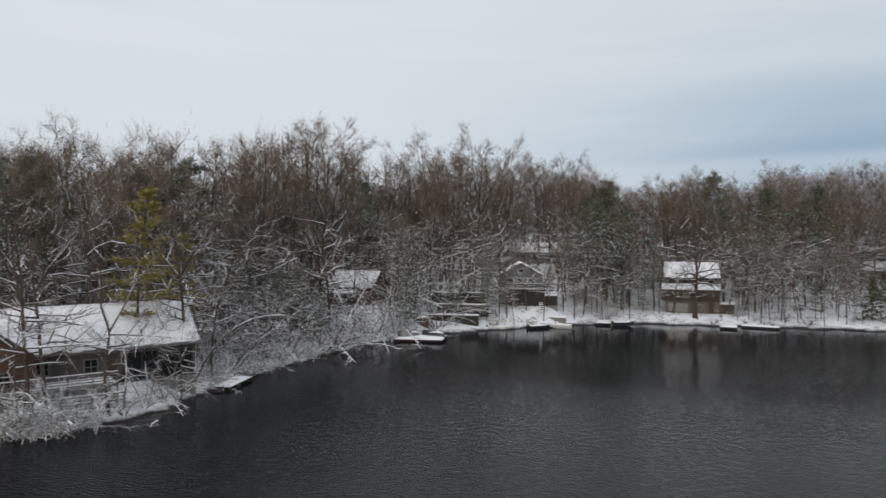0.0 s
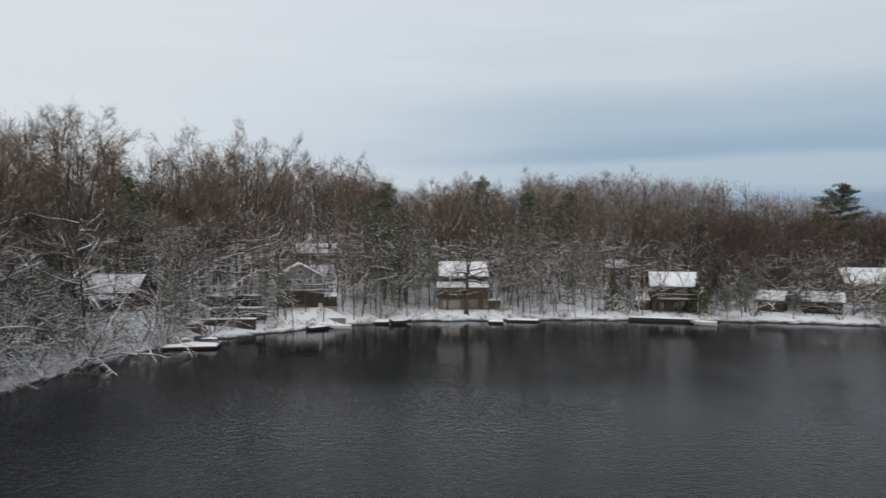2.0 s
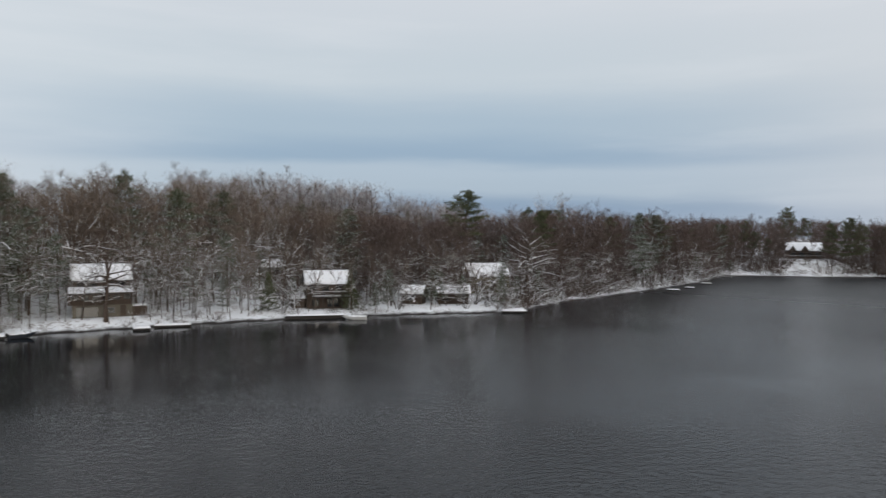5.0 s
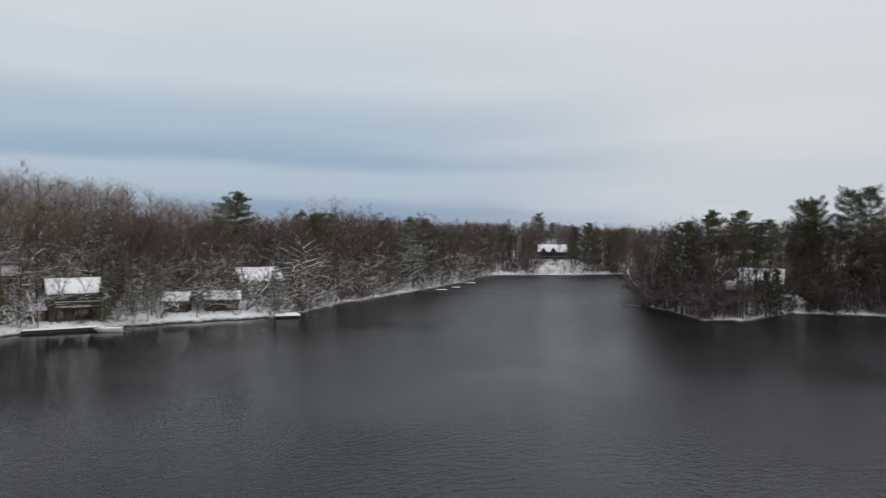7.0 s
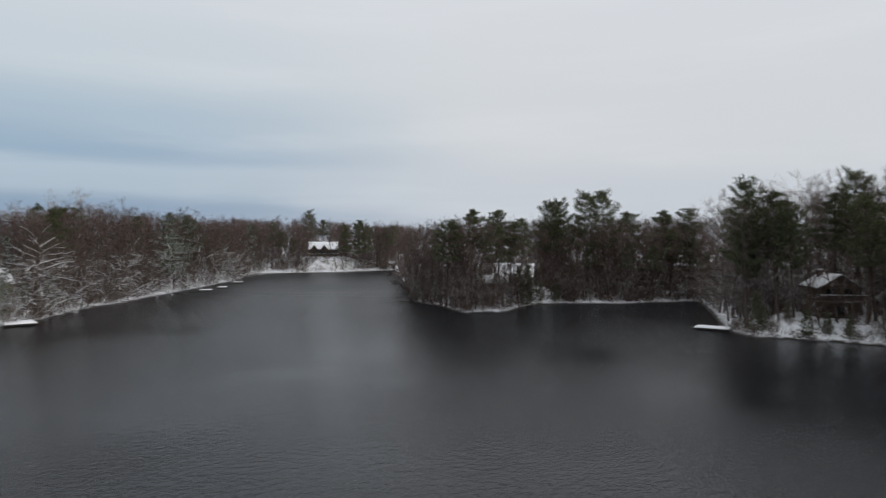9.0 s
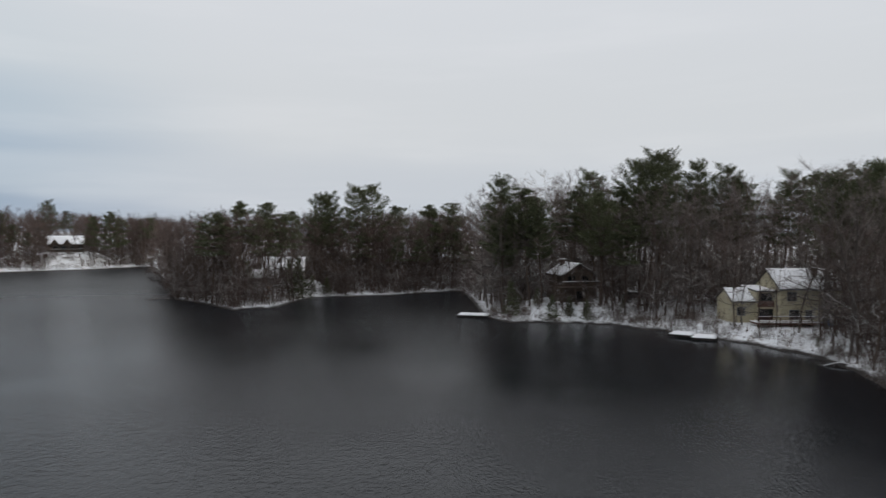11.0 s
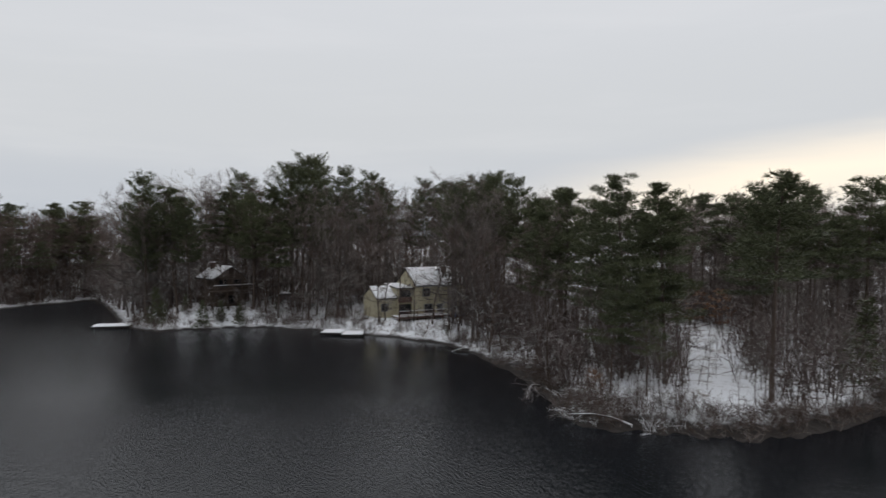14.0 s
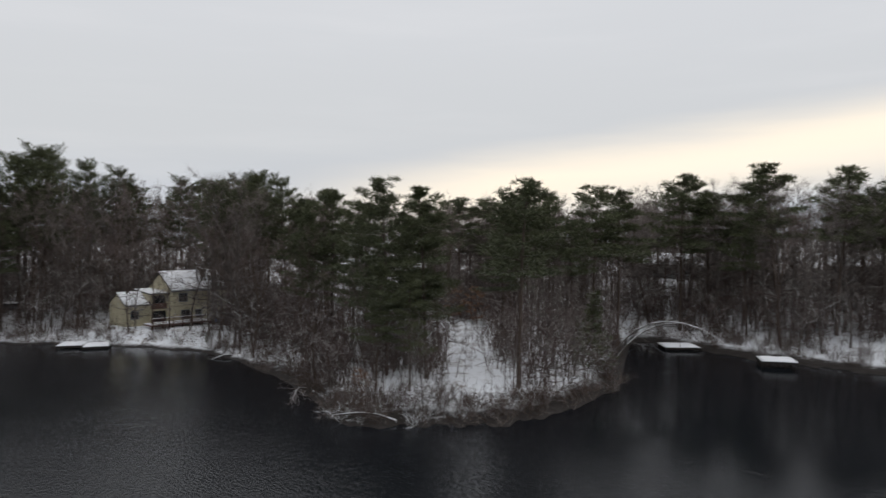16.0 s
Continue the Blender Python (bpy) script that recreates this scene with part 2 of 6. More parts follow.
RUBBER = two_tone("black_rubber", (0.012, 0.012, 0.012), (0.02, 0.02, 0.02), 2.0, 0.8)
CARPAINT = two_tone("dark_car_paint", (0.03, 0.035, 0.045), (0.04, 0.045, 0.055), 2.0, 0.25)
GLASS, N, L, b = material("dark_window_glass", 0.05)
b.inputs["Base Color"].default_value = (0.012, 0.014, 0.016, 1)

# ---------------------------------------------------------------- the shore: bearing and distance of the water's edge
SHORE = [(-70.68, 74), (-45.44, 66), (-29.28, 61), (-21.71, 66), (-15.75, 78), (-10.4, 88.5), (-4.04, 103), (1.01, 109), (10, 119.5), (14.44, 125), (22.82, 126.5), (37.36, 134), (50.59, 142),
         (52.81, 147), (55.33, 164), (59.47, 186), (63.31, 216), (66.84, 258), (67.85, 300), (74.52, 308), (79.16, 325), (79.67, 250), (80.68, 171), (85.02, 144), (88.45, 147),
         (91.18, 166), (97.34, 170), (103.49, 183), (105.31, 127), (107.43, 121), (115, 121.5), (123.18, 111), (130.76, 99), (133.48, 88.5), (138.03, 71), (139.84, 62), (142.06, 58),
         (154.48, 58.8), (159.23, 64), (163.67, 75), (164.28, 110), (166.7, 110), (173.26, 100), (186.79, 94), (232.23, 120), (272.62, 100), (292.81, 74)]
S_AZ, S_R = np.array(SHORE).T


def shore_r(az):
    az = (np.asarray(az, float) + 70) % 360 - 70
    wob = 0.9 * np.sin(az * 1.9 + 1) + 0.5 * np.sin(az * 4.7) + 0.3 * np.sin(az * 11.3 + 2)
    return np.interp(az, S_AZ, S_R) + wob * np.clip(S_R.min() / 90, 0.4, 1)


EDGE_AZ = np.concatenate([np.arange(-40, 190, 0.4), np.arange(190, 320, 2.5)])
EDGE_R = shore_r(EDGE_AZ)
EDGE = np.stack([EDGE_R * np.sin(np.radians(EDGE_AZ)), EDGE_R * np.cos(np.radians(EDGE_AZ))], 1)
EDGE_B = np.roll(EDGE, -1, 0)
HILL_AZ = [-70.68, -30.29, -8.08, 10.1, 16.16, 38.37, 44.43, 60.58, 66.64, 78.76, 82.8, 105.01, 133.28, 139.34, 161.55, 165.59, 181.75, 292.81]
HILL = [8, 7, 12, 12, 8, 8, 4, 3.5, 6, 6, 4, 4, 4, 2.2, 2.2, 8, 8, 8]

# level ground at the houses: bearing, distance, height, radius
PADS = [(9.0, 123.5, 1.5, 2.6), (-26.25, 73, 2.2, 9), (-6.87, 116, 4.2, 7), (6.06, 129, 3.0, 6), (7.47, 172, 8.6, 8), (19.69, 137, 1.5, 8), (32.01, 172, 5.4, 6), (36.25, 144, 1.0, 7), (46.04, 150, 1.2, 7),
        (49.37, 168, 2.0, 7), (73.3, 334, 6.5, 11), (88.45, 168, 4.0, 9), (112.38, 132, 3.0, 7), (127.53, 122, 2.0, 10), (167.31, 145, 8.0, 8)]


def ground_z(x, y):
    x, y = np.atleast_1d(np.asarray(x, float)), np.atleast_1d(np.asarray(y, float))
    az = (np.degrees(np.arctan2(x, y)) + 70) % 360 - 70
    r = np.hypot(x, y)
    s = np.full(len(x), 1e9)
    d = EDGE_B - EDGE
    dd = (d * d).sum(1)
    for i in range(0, len(x), 2000):
        p = np.stack([x[i:i + 2000], y[i:i + 2000]], 1)[:, None, :] - EDGE[None]
        t = np.clip((p * d[None]).sum(2) / dd[None], 0, 1)
        s[i:i + 2000] = np.sqrt(((p - t[..., None] * d[None]) ** 2).sum(2)).min(1)
    land = r > np.interp(az, EDGE_AZ, EDGE_R)
    hill = np.interp(az, HILL_AZ, HILL)
    z = 0.34 * smooth(0, 1.1, s) + hill * (1 - np.exp(-np.maximum(s - 1.5, 0) * 0.2 / hill)) + 0.12 * np.sin(x * 0.45) * np.cos(y * 0.38) * smooth(2, 9, s)
    for a, pr, pz, rad in PADS:
        px_, py_ = at(a, pr)
        w = (1 - smooth(rad, rad * 1.7, np.hypot(x - px_, y - py_))) * smooth(0.8, 4.5, s)
        z = z * (1 - w) + pz * w
    return np.where(land, z, -0.25 * np.minimum(s, 12)), s


def gz(x, y):
    return float(ground_z(x, y)[0][0])


OFFS = [-25, -8, -3, -1.2, -0.4, 0, 0.3, 0.7, 1.2, 2, 3.2, 5, 7, 9.5, 12.5, 16, 20, 25, 31, 38, 46, 56, 68, 82, 100, 130, 180, 260, 400, 700, 1300, 2600]
GA, GO = np.meshgrid(EDGE_AZ, OFFS, indexing="ij")
GR = np.maximum(np.repeat(EDGE_R[:, None], len(OFFS), 1) + GO, 2.0)
gx, gy = (GR * np.sin(np.radians(GA))).ravel(), (GR * np.cos(np.radians(GA))).ravel()
gzv, _ = ground_z(gx, gy)
na, no = len(EDGE_AZ), len(OFFS)
faces = [((i * no + j), ((i + 1) % na) * no + j, ((i + 1) % na) * no + j + 1, i * no + j + 1) for i in range(na) for j in range(no - 1)]


def mesh_object(name, verts, quads, mats, smooth_shade=True, parent=None, slots=None):
    me = bpy.data.meshes.new(name)
    me.from_pydata(verts if isinstance(verts, list) else verts.tolist(), [], quads if isinstance(quads, list) else quads.tolist())
    for m in (mats if isinstance(mats, (list, tuple)) else [mats]):
        me.materials.append(m)
    if smooth_shade:
        me.polygons.foreach_set("use_smooth", [True] * len(me.polygons))
    if slots is not None:
        me.polygons.foreach_set("material_index", slots)
    me.update()
    ob = new(name, me)
    ob.parent = parent
    return ob


ground = mesh_object("ground", np.stack([gx, gy, gzv], 1), faces, GROUND)
tagged(ground, "snow-covered wooded lake shore with leaf litter showing", "ground", kind="structure")
wr = np.array([[at(a, r) for a in range(0, 360, 5)] for r in (1.0, 60, 400)]).reshape(-1, 2)
wf = [(k * 72 + i, k * 72 + (i + 1) % 72, (k + 1) * 72 + (i + 1) % 72, (k + 1) * 72 + i) for k in range(2) for i in range(72)] + [tuple(range(71, -1, -1))]
water = mesh_object("water", np.column_stack([wr, np.zeros(len(wr))]), wf, WATER)
tagged(water, "dark lake water with fine wind ripples", "water", kind="structure")

# ---------------------------------------------------------------- building blocks


def part(name, bm, mat, parent, label=""):
    """Links a bmesh as one mesh object under a thing or a part."""
    me = bpy.data.meshes.new(name)
    bmesh.ops.recalc_face_normals(bm, faces=bm.faces)
    bm.to_mesh(me)
    bm.free()
    me.materials.append(mat)
    ob = new(name, me)
    ob.parent = parent
    return tagged(ob, label) if label else ob


def box(size, at_=(0, 0, 0), rz=0.0, rx=0.0, ry=0.0, bevel=0.0, bm=None):
    """A box with its centre at at_, edges eased."""
    own = bmesh.new()
    bmesh.ops.create_cube(own, size=1.0, matrix=Matrix.Diagonal((*size, 1)))
    if bevel:
        bmesh.ops.bevel(own, geom=own.edges[:], offset=bevel, segments=1, affect="EDGES")
    bmesh.ops.transform(own, matrix=pose(*at_, rx, ry, rz), verts=own.verts[:])
    if bm is None:
        return own
    me = bpy.data.meshes.new("tmp")
    own.to_mesh(me)
    own.free()
    bm.from_mesh(me)
    bpy.data.meshes.remove(me)
    return bm


def prism(profile, length, axis="x"):
    """A profile of (across, up) pairs drawn out along an axis, centred."""
    bm = bmesh.new()
    ends = []
    for e in (-length / 2, length / 2):
        ends.append([bm.verts.new((e, p, z) if axis == "x" else (p, e, z)) for p, z in profile])
    n = len(profile)
    for i in range(n):
        bm.faces.new((ends[0][i], ends[0][(i + 1) % n], ends[1][(i + 1) % n], ends[1][i]))
    bm.faces.new(ends[0])
    bm.faces.new(ends[1])
    return bm


def empty(name, az, r, z, turn=0.0):
    ob = new(name)
    x, y = at(az, r)
    ob.matrix_world = pose(x, y, z, 0, 0, -az + turn)
    return ob


def snow_slab(profile, length, axis, thick, seed):
    """A snow layer with a soft, uneven edge over a sloping profile of two (across, up) pairs."""
    rng = random.Random(seed)
    (p0, z0), (p1, z1) = profile
    bm = bmesh.new()
    nu, nv = max(4, int(length / 0.5)), 6
    top, bot = [], []
    for i in range(nu + 1):
        for j in range(nv + 1):
            e, f = -length / 2 + length * i / nu, j / nv
            rim = min(i, nu - i, j * 1.5, (nv - j) * 1.5)
            th = thick * (0.35 if rim < 1 else 1.0) * rng.uniform(0.75, 1.2)
            if j == 0:
                f -= rng.uniform(0.0, 0.03)
            p, z = p0 + (p1 - p0) * f, z0 + (z1 - z0) * f
            top.append(bm.verts.new((e, p, z + th) if axis == "x" else (p, e, z + th)))
            bot.append(bm.verts.new((e, p, z + 0.004) if axis == "x" else (p, e, z + 0.004)))
    k = nv + 1
    for i in range(nu):
        for j in range(nv):
            q = (i * k + j, (i + 1) * k + j, (i + 1) * k + j + 1, i * k + j + 1)
            bm.faces.new([top[v] for v in q])
            bm.faces.new([bot[v] for v in reversed(q)])
    rimv = [i * k for i in range(nu + 1)] + [nu * k + j for j in range(1, nv + 1)] + [i * k + nv for i in range(nu - 1, -1, -1)] + [j for j in range(nv - 1, 0, -1)]
    for a, c in zip(rimv, rimv[1:] + rimv[:1]):
        bm.faces.new((top[a], top[c], bot[c], bot[a]))
    for f in bm.faces:
        f.smooth = True
    return bm


def window(parent, x, y, z, w, h, side="front", frame_mat=None, muntin=True):
    """A window in a wall that faces -y (front) or +-x."""
    frame_mat = frame_mat or LIGHTGREY
    rz = {"front": 0, "right": 90, "left": -90}[side]
    m = pose(x, y, z, 0, 0, rz)
    t = 0.09
    fr = bmesh.new()
    loops = []
    for hw, hh_, y_ in ((w / 2 + t, h / 2 + t, 0.0), (w / 2 + t, h / 2 + t, -0.1), (w / 2, h / 2, -0.1), (w / 2, h / 2, 0.0)):
        loops.append([fr.verts.new((sx_ * hw, y_, sz_ * hh_)) for sx_, sz_ in ((-1, -1), (1, -1), (1, 1), (-1, 1))])
    for l0, l1 in zip(loops, loops[1:] + loops[:1]):
        for i in range(4):
            fr.faces.new((l0[i], l0[(i + 1) % 4], l1[(i + 1) % 4], l1[i]))
    bmesh.ops.transform(fr, matrix=m, verts=fr.verts[:])
    wob = part("window", fr, frame_mat, parent)
    bars = [("sill", (w + 0.3, 0.12, 0.06), (0, -0.164, -h / 2 - 0.05))]
    if muntin:
        bars.append(("glazing_bar", (0.05, 0.04, h), (0, -0.045, 0)))
        if h > 0.9:
            bars.append(("glazing_bar", (w, 0.03, 0.05), (0, -0.045, 0)))
    for nm, sz, c in bars:
        bb = box(sz, c)
        bmesh.ops.transform(bb, matrix=m, verts=bb.verts[:])
        part(nm, bb, frame_mat, wob)
    pane = box((w, 0.02, h), (0, -0.012, 0))
    bmesh.ops.transform(pane, matrix=m, verts=pane.verts[:])
    part("pane", pane, GLASS, wob)
    return wob


def door(parent, x, y, z, w=0.9, h=2.05, mat=None):
    d = part("door", box((w, 0.08, h), (x, y - 0.05, z + h / 2), bevel=0.01), mat or BROWN, parent)
    part("handle", box((0.04, 0.1, 0.12), (x + w * 0.4, y - 0.12, z + 1.0), bevel=0.01), METAL, d)


def house(az, r, z, w, dep, wall_h, roof_h, wall_mat, label, ridge="x", turn=0.0, wins=(), doors=(), chimney=None, over=0.45, snow=0.16, foot=None, seed=1, name="house", trim=None):
    """A gabled house; its front faces -y. ridge x: eaves along the front; ridge y: a gable to the front. wins: (x, z, w, h, side)."""
    h = empty(name, az, r, z, turn)
    tagged(h, label, "house")
    half = (dep if ridge == "x" else w) / 2
    run = w if ridge == "x" else dep
    prof = [(-half, 0.0), (half, 0.0), (half, wall_h), (0, wall_h + roof_h), (-half, wall_h)]
    part("wall", prism(prof, run, ridge), wall_mat, h)
    part("foundation", box((w + 0.12, dep + 0.12, 2.5), (0, 0, -1.254), bevel=0.03), foot or STONE, h)
    k = roof_h / half
    e0 = (-half - over, wall_h - over * k)
    for sgn in (1, -1):
        a = (e0[0] * sgn, e0[1] + 0.02)
        top = (0.0, wall_h + roof_h + 0.02)
        slab = [(a[0], a[1]), (top[0], top[1]), (top[0], top[1] + 0.2), (a[0], a[1] + 0.2)]
        ro = part("roof", prism(slab, run + 2 * over, ridge), SHINGLE, h)
        if trim:
            part("fascia", prism([(a[0] - 0.03 * sgn, a[1] - 0.05), (a[0], a[1] - 0.05), (a[0], a[1] + 0.19), (a[0] - 0.03 * sgn, a[1] + 0.19)], run + 2 * over, ridge), trim, ro)
        part("roof_snow", snow_slab([(a[0] * 0.985, a[1] + 0.2), (top[0], top[1] + 0.2)], run + 2 * over - 0.1, ridge, snow, seed + sgn), SNOW, ro, "uneven snow layer on the roof")
    for x, zz, ww, hh, side in wins:
        y = -dep / 2 if side == "front" else x
        xx = x if side == "front" else (w / 2 if side == "right" else -w / 2)
        window(h, xx, y, zz, ww, hh, side, trim)
    for x, zz in doors:
        door(h, x, -dep / 2, zz)
    if chimney:
        cx, cy, ch = chimney
        c = part("chimney", box((0.8, 0.7, ch), (cx, cy, wall_h + roof_h * 0.4 + ch / 2), bevel=0.03), BRICK, h)
        part("chimney_snow", box((0.86, 0.76, 0.12), (cx, cy, wall_h + roof_h * 0.4 + ch + 0.064), bevel=0.04), SNOW, c)
    return h


def deck(parent, x0, x1, y, depth, z, drop, mat, rail=1.0, snow=True, step=1.9):
    """A raised deck with posts and a rail, on the front of a house."""
    w, cx, cy = x1 - x0, (x0 + x1) / 2, y - depth / 2
    d = part("deck", box((w, depth, 0.2), (cx, cy - 0.01, z - 0.1), bevel=0.02), mat, parent)
    if snow:
        part("deck_snow", box((w - 0.1, depth - 0.15, 0.12), (cx, cy, z + 0.064), bevel=0.05), SNOW, d)
    n = max(1, round(w / step))
    for i in range(n + 1):
        x = x0 + 0.08 + (w - 0.16) * i / n
        part("post", box((0.15, 0.15, drop), (x, y - depth + 0.1, z - 0.204 - drop / 2)), mat, d)
        if rail:
            part("rail_post", box((0.09, 0.09, rail), (x, y - depth + 0.06, z + rail / 2)), mat, d)
    if rail:
        for hz in (0.12, 0.36, 0.6, 0.84):
            part("rail", box((w, 0.05, 0.07), (cx, y - depth - 0.014, z + hz * rail)), mat, d)
        t = part("top_rail", box((w, 0.14, 0.06), (cx, y - depth + 0.03, z + rail + 0.03)), mat, d)
        part("rail_snow", box((w, 0.13, 0.07), (cx, y - depth + 0.03, z + rail + 0.098), bevel=0.03), SNOW, t)
    return d


def dock(az, r, w, length, z=0.38, turn=0.0, label="", mat=None, edge=None, snow=0.22, name="dock"):
    """A jetty on posts with a snow layer; w across the view, length along it."""
    d = empty(name, az, r, 0.0, turn)
    tagged(d, label or "snow-covered timber dock on posts in the water", "dock", "docks along the shore")
    mat = mat or TIMBER
    for i in range(max(2, int(w / 0.5))):
        n = max(2, int(w / 0.5))
        part("plank", box((w / n - 0.03, length, 0.06), (-w / 2 + w * (i + 0.5) / n, 0, z), bevel=0.008), mat, d)
    for sy_ in (-1, 1):
        part("beam", box((w, 0.12, 0.22), (0, sy_ * (length / 2 - 0.1), z - 0.145)), mat, d)
    if edge:
        part("fascia", box((w + 0.06, 0.05, 0.11), (0, -length / 2 - 0.03, z - 0.07)), edge, d)
    for px_ in np.linspace(-w / 2 + 0.15, w / 2 - 0.15, max(2, int(w / 2.2) + 1)):
        for sy_ in (-1, 1):
            part("pile", box((0.16, 0.16, 2.2), (px_, sy_ * (length / 2 - 0.28), z - 1.144)), mat, d)
    part("dock_snow", snow_slab([(-length / 2 + 0.04, z + 0.03), (length / 2 - 0.04, z + 0.03)], w - 0.08, "x", snow, int(az * 10) % 97), SNOW, d, "snow layer on the planks")
    return d


def boat(az, r, z, length, beam, height, turn, hull_mat, label, covered=True, upside=False, name="boat"):
    """A small hull lofted from sections, with gunwale and a snow load."""
    bo = empty(name, az, r, z, turn)
    tagged(bo, label, "boat")
    bm = bmesh.new()
    secs, ns, rim = [], 11, []
    for i in range(ns):
        f = i / (ns - 1)
        half = beam / 2 * (1 - max(0.0, (f - 0.45) / 0.55) ** 2.2) * (0.86 + 0.14 * min(1, f * 3))
        keel = 0.9 * height * max(0.0, (f - 0.5) / 0.5) ** 1.8
        top = height * (1 + 0.18 * f * f)
        ring = []
        for a in np.linspace(-1, 1, 9):
            ring.append((-length / 2 + length * f, half * math.copysign(abs(a) ** 0.55, a), keel + (top - keel) * abs(a) ** 2.6))
        secs.append([bm.verts.new((x, y, (height - zz) if upside else zz)) for x, y, zz in ring])
    for s0, s1 in zip(secs, secs[1:]):
        for j in range(8):
            bm.faces.new((s0[j], s0[j + 1], s1[j + 1], s1[j]))
    bm.faces.new(secs[0])
    bmesh.ops.remove_doubles(bm, verts=bm.verts[:], dist=0.004)
    for f in bm.faces:
        f.smooth = True
    part("hull", bm, hull_mat, bo)
    load = bmesh.new()
    bmesh.ops.create_uvsphere(load, u_segments=16, v_segments=8, radius=1.0)
    for v in load.verts:
        v.co.x += 0.06 * math.sin(v.co.y * 5)
        v.co = (v.co.x * length * 0.44 - length * 0.04, v.co.y * beam * 0.43, (height * (0.97 if not upside else 0.72) + v.co.z * (0.16 if covered else 0.05) + 0.06 * math.sin(v.co.x * 4)))
    for f in load.faces:
        f.smooth = True
    part("snow_load", load, SNOW, bo, "snow lying in the boat")
    if not upside:
        for sgn in (-1, 1):
            part("gunwale", box((length * 0.62, 0.06, 0.06), (-length * 0.18, sgn * beam * 0.47, height * 1.02), bevel=0.01), WHITE, bo)
        part("motor", box((0.28, 0.3, 0.6), (-length / 2 - 0.18, 0, height * 0.9), bevel=0.06), RUBBER, bo)
        ws = box((0.05, beam * 0.7, 0.32), (length * 0.12, 0, height * 1.18), ry=-28)
        part("windscreen", ws, GLASS, bo)
    return bo


# ---------------------------------------------------------------- houses, going round the lake
GARDEN = "gardens and terraces by the water"
cabin = house(-26.45, 74.5, 2.2, 15.6, 9, 3.4, 3.3, DARKGREY, "long low grey-sided lake house with a snowed roof and dark porch", turn=9, trim=GREY,
              wins=[(-7.4, 1.9, 0.9, 1.1, "front"), (-5.2, 1.9, 0.9, 1.1, "front"), (-1.4, 1.7, 1.0, 1.3, "front"), (0.0, 2.0, 1.4, 1.1, "right")], doors=[(0.4, 0.05)], seed=11)
# flat dark panel on the wall stands in for the open porch's shade
part("porch_dark_panel", box((6.2, 0.06, 2.5), (4.4, -4.54, 1.4), bevel=0.02), GLASS, cabin, "flat dark panel for the shaded porch opening")
for x in (1.4, 2.9, 4.4, 5.9):
    part("porch_post", box((0.14, 0.14, 2.6), (x, -4.66, 1.3)), TIMBER, cabin)
part("dormer", prism([(-1.1, 4.0), (1.1, 4.0), (1.1, 4.75), (-1.1, 5.15)], 1.9, "x"), TIMBER, cabin, "small dark roof dormer")
part("dormer_snow", box((2.2, 2.5, 0.14), (0, 0, 5.06), rx=-10, bevel=0.04), SNOW, cabin)
deck(cabin, -9.5, 0.2, -5.0, 3.2, 0.7, 1.6, GREY, rail=1.0)
house(-34.33, 69.5, 2.4, 7, 8, 3.2, 2.8, REDBROWN, "red-brown gabled cottage with a snowed roof", ridge="y", turn=14, wins=[(1.2, 1.6, 0.9, 1.2, "front"), (-1.2, 1.6, 0.9, 1.2, "front")], seed=14, trim=GREY)
bhouse = house(-6.97, 117, 4.2, 7.4, 7, 3.0, 2.2, REDBROWN, "red-brown cottage among trees with a snowed roof", turn=-24, wins=[(-2.0, 1.6, 1.0, 1.2, "front"), (1.6, 1.6, 1.0, 1.2, "front"), (0, 1.7, 1.2, 1.2, "right")], doors=[(-0.3, 0.05)], seed=21)
part("porch_roof", box((5.0, 2.2, 0.14), (-1.0, -4.6, 2.2), rx=12, bevel=0.02), SHINGLE, bhouse)
part("porch_snow", box((4.9, 2.1, 0.12), (-1.0, -4.6, 2.335), rx=12, bevel=0.05), SNOW, bhouse)
for x in (-3.3, -1.0, 1.3):
    part("porch_post", box((0.12, 0.12, 2.0), (x, -5.5, 1.0)), TIMBER, bhouse)
chouse = house(6.35, 130, 3.0, 7.8, 7.5, 5.1, 2.2, LIGHTGREY, "tall pale grey gabled house above the shore", ridge="y", turn=2, trim=WHITE, seed=31, over=0.5,
               wins=[(-1.9, 4.1, 1.1, 1.3, "front"), (0, 4.1, 1.1, 1.3, "front"), (1.9, 4.1, 1.1, 1.3, "front"), (0, 6.1, 0.8, 0.7, "front"), (-1.9, 1.4, 1.3, 1.3, "front"), (1.9, 1.4, 1.3, 1.3, "front")])
deck(chouse, -3.9, 4.6, -3.8, 3.0, 2.9, 2.8, TIMBER, rail=1.0)
part("screen_wall", box((7.4, 0.12, 2.5), (0.3, -6.4, 1.3), bevel=0.02), TIMBER, chouse, "dark boarding under the deck")
house(7.9, 126.6, 3.0, 6.4, 3.4, 1.6, 0.5, TIMBER, "low dark shed set into the snowy slope", turn=-4, seed=35, over=0.2, snow=0.1, wins=[(-1.6, 0.9, 0.8, 0.6, "front")], doors=[], name="shed")
house(7.47, 173, 8.6, 11.5, 8, 2.6, 2.0, GREY, "grey bungalow up the slope with a long snowed roof", wins=[(-3, 1.4, 1.2, 1.1, "front"), (0, 1.4, 1.2, 1.1, "front"), (3.4, 1.4, 1.2, 1.1, "front")], seed=41, turn=4)
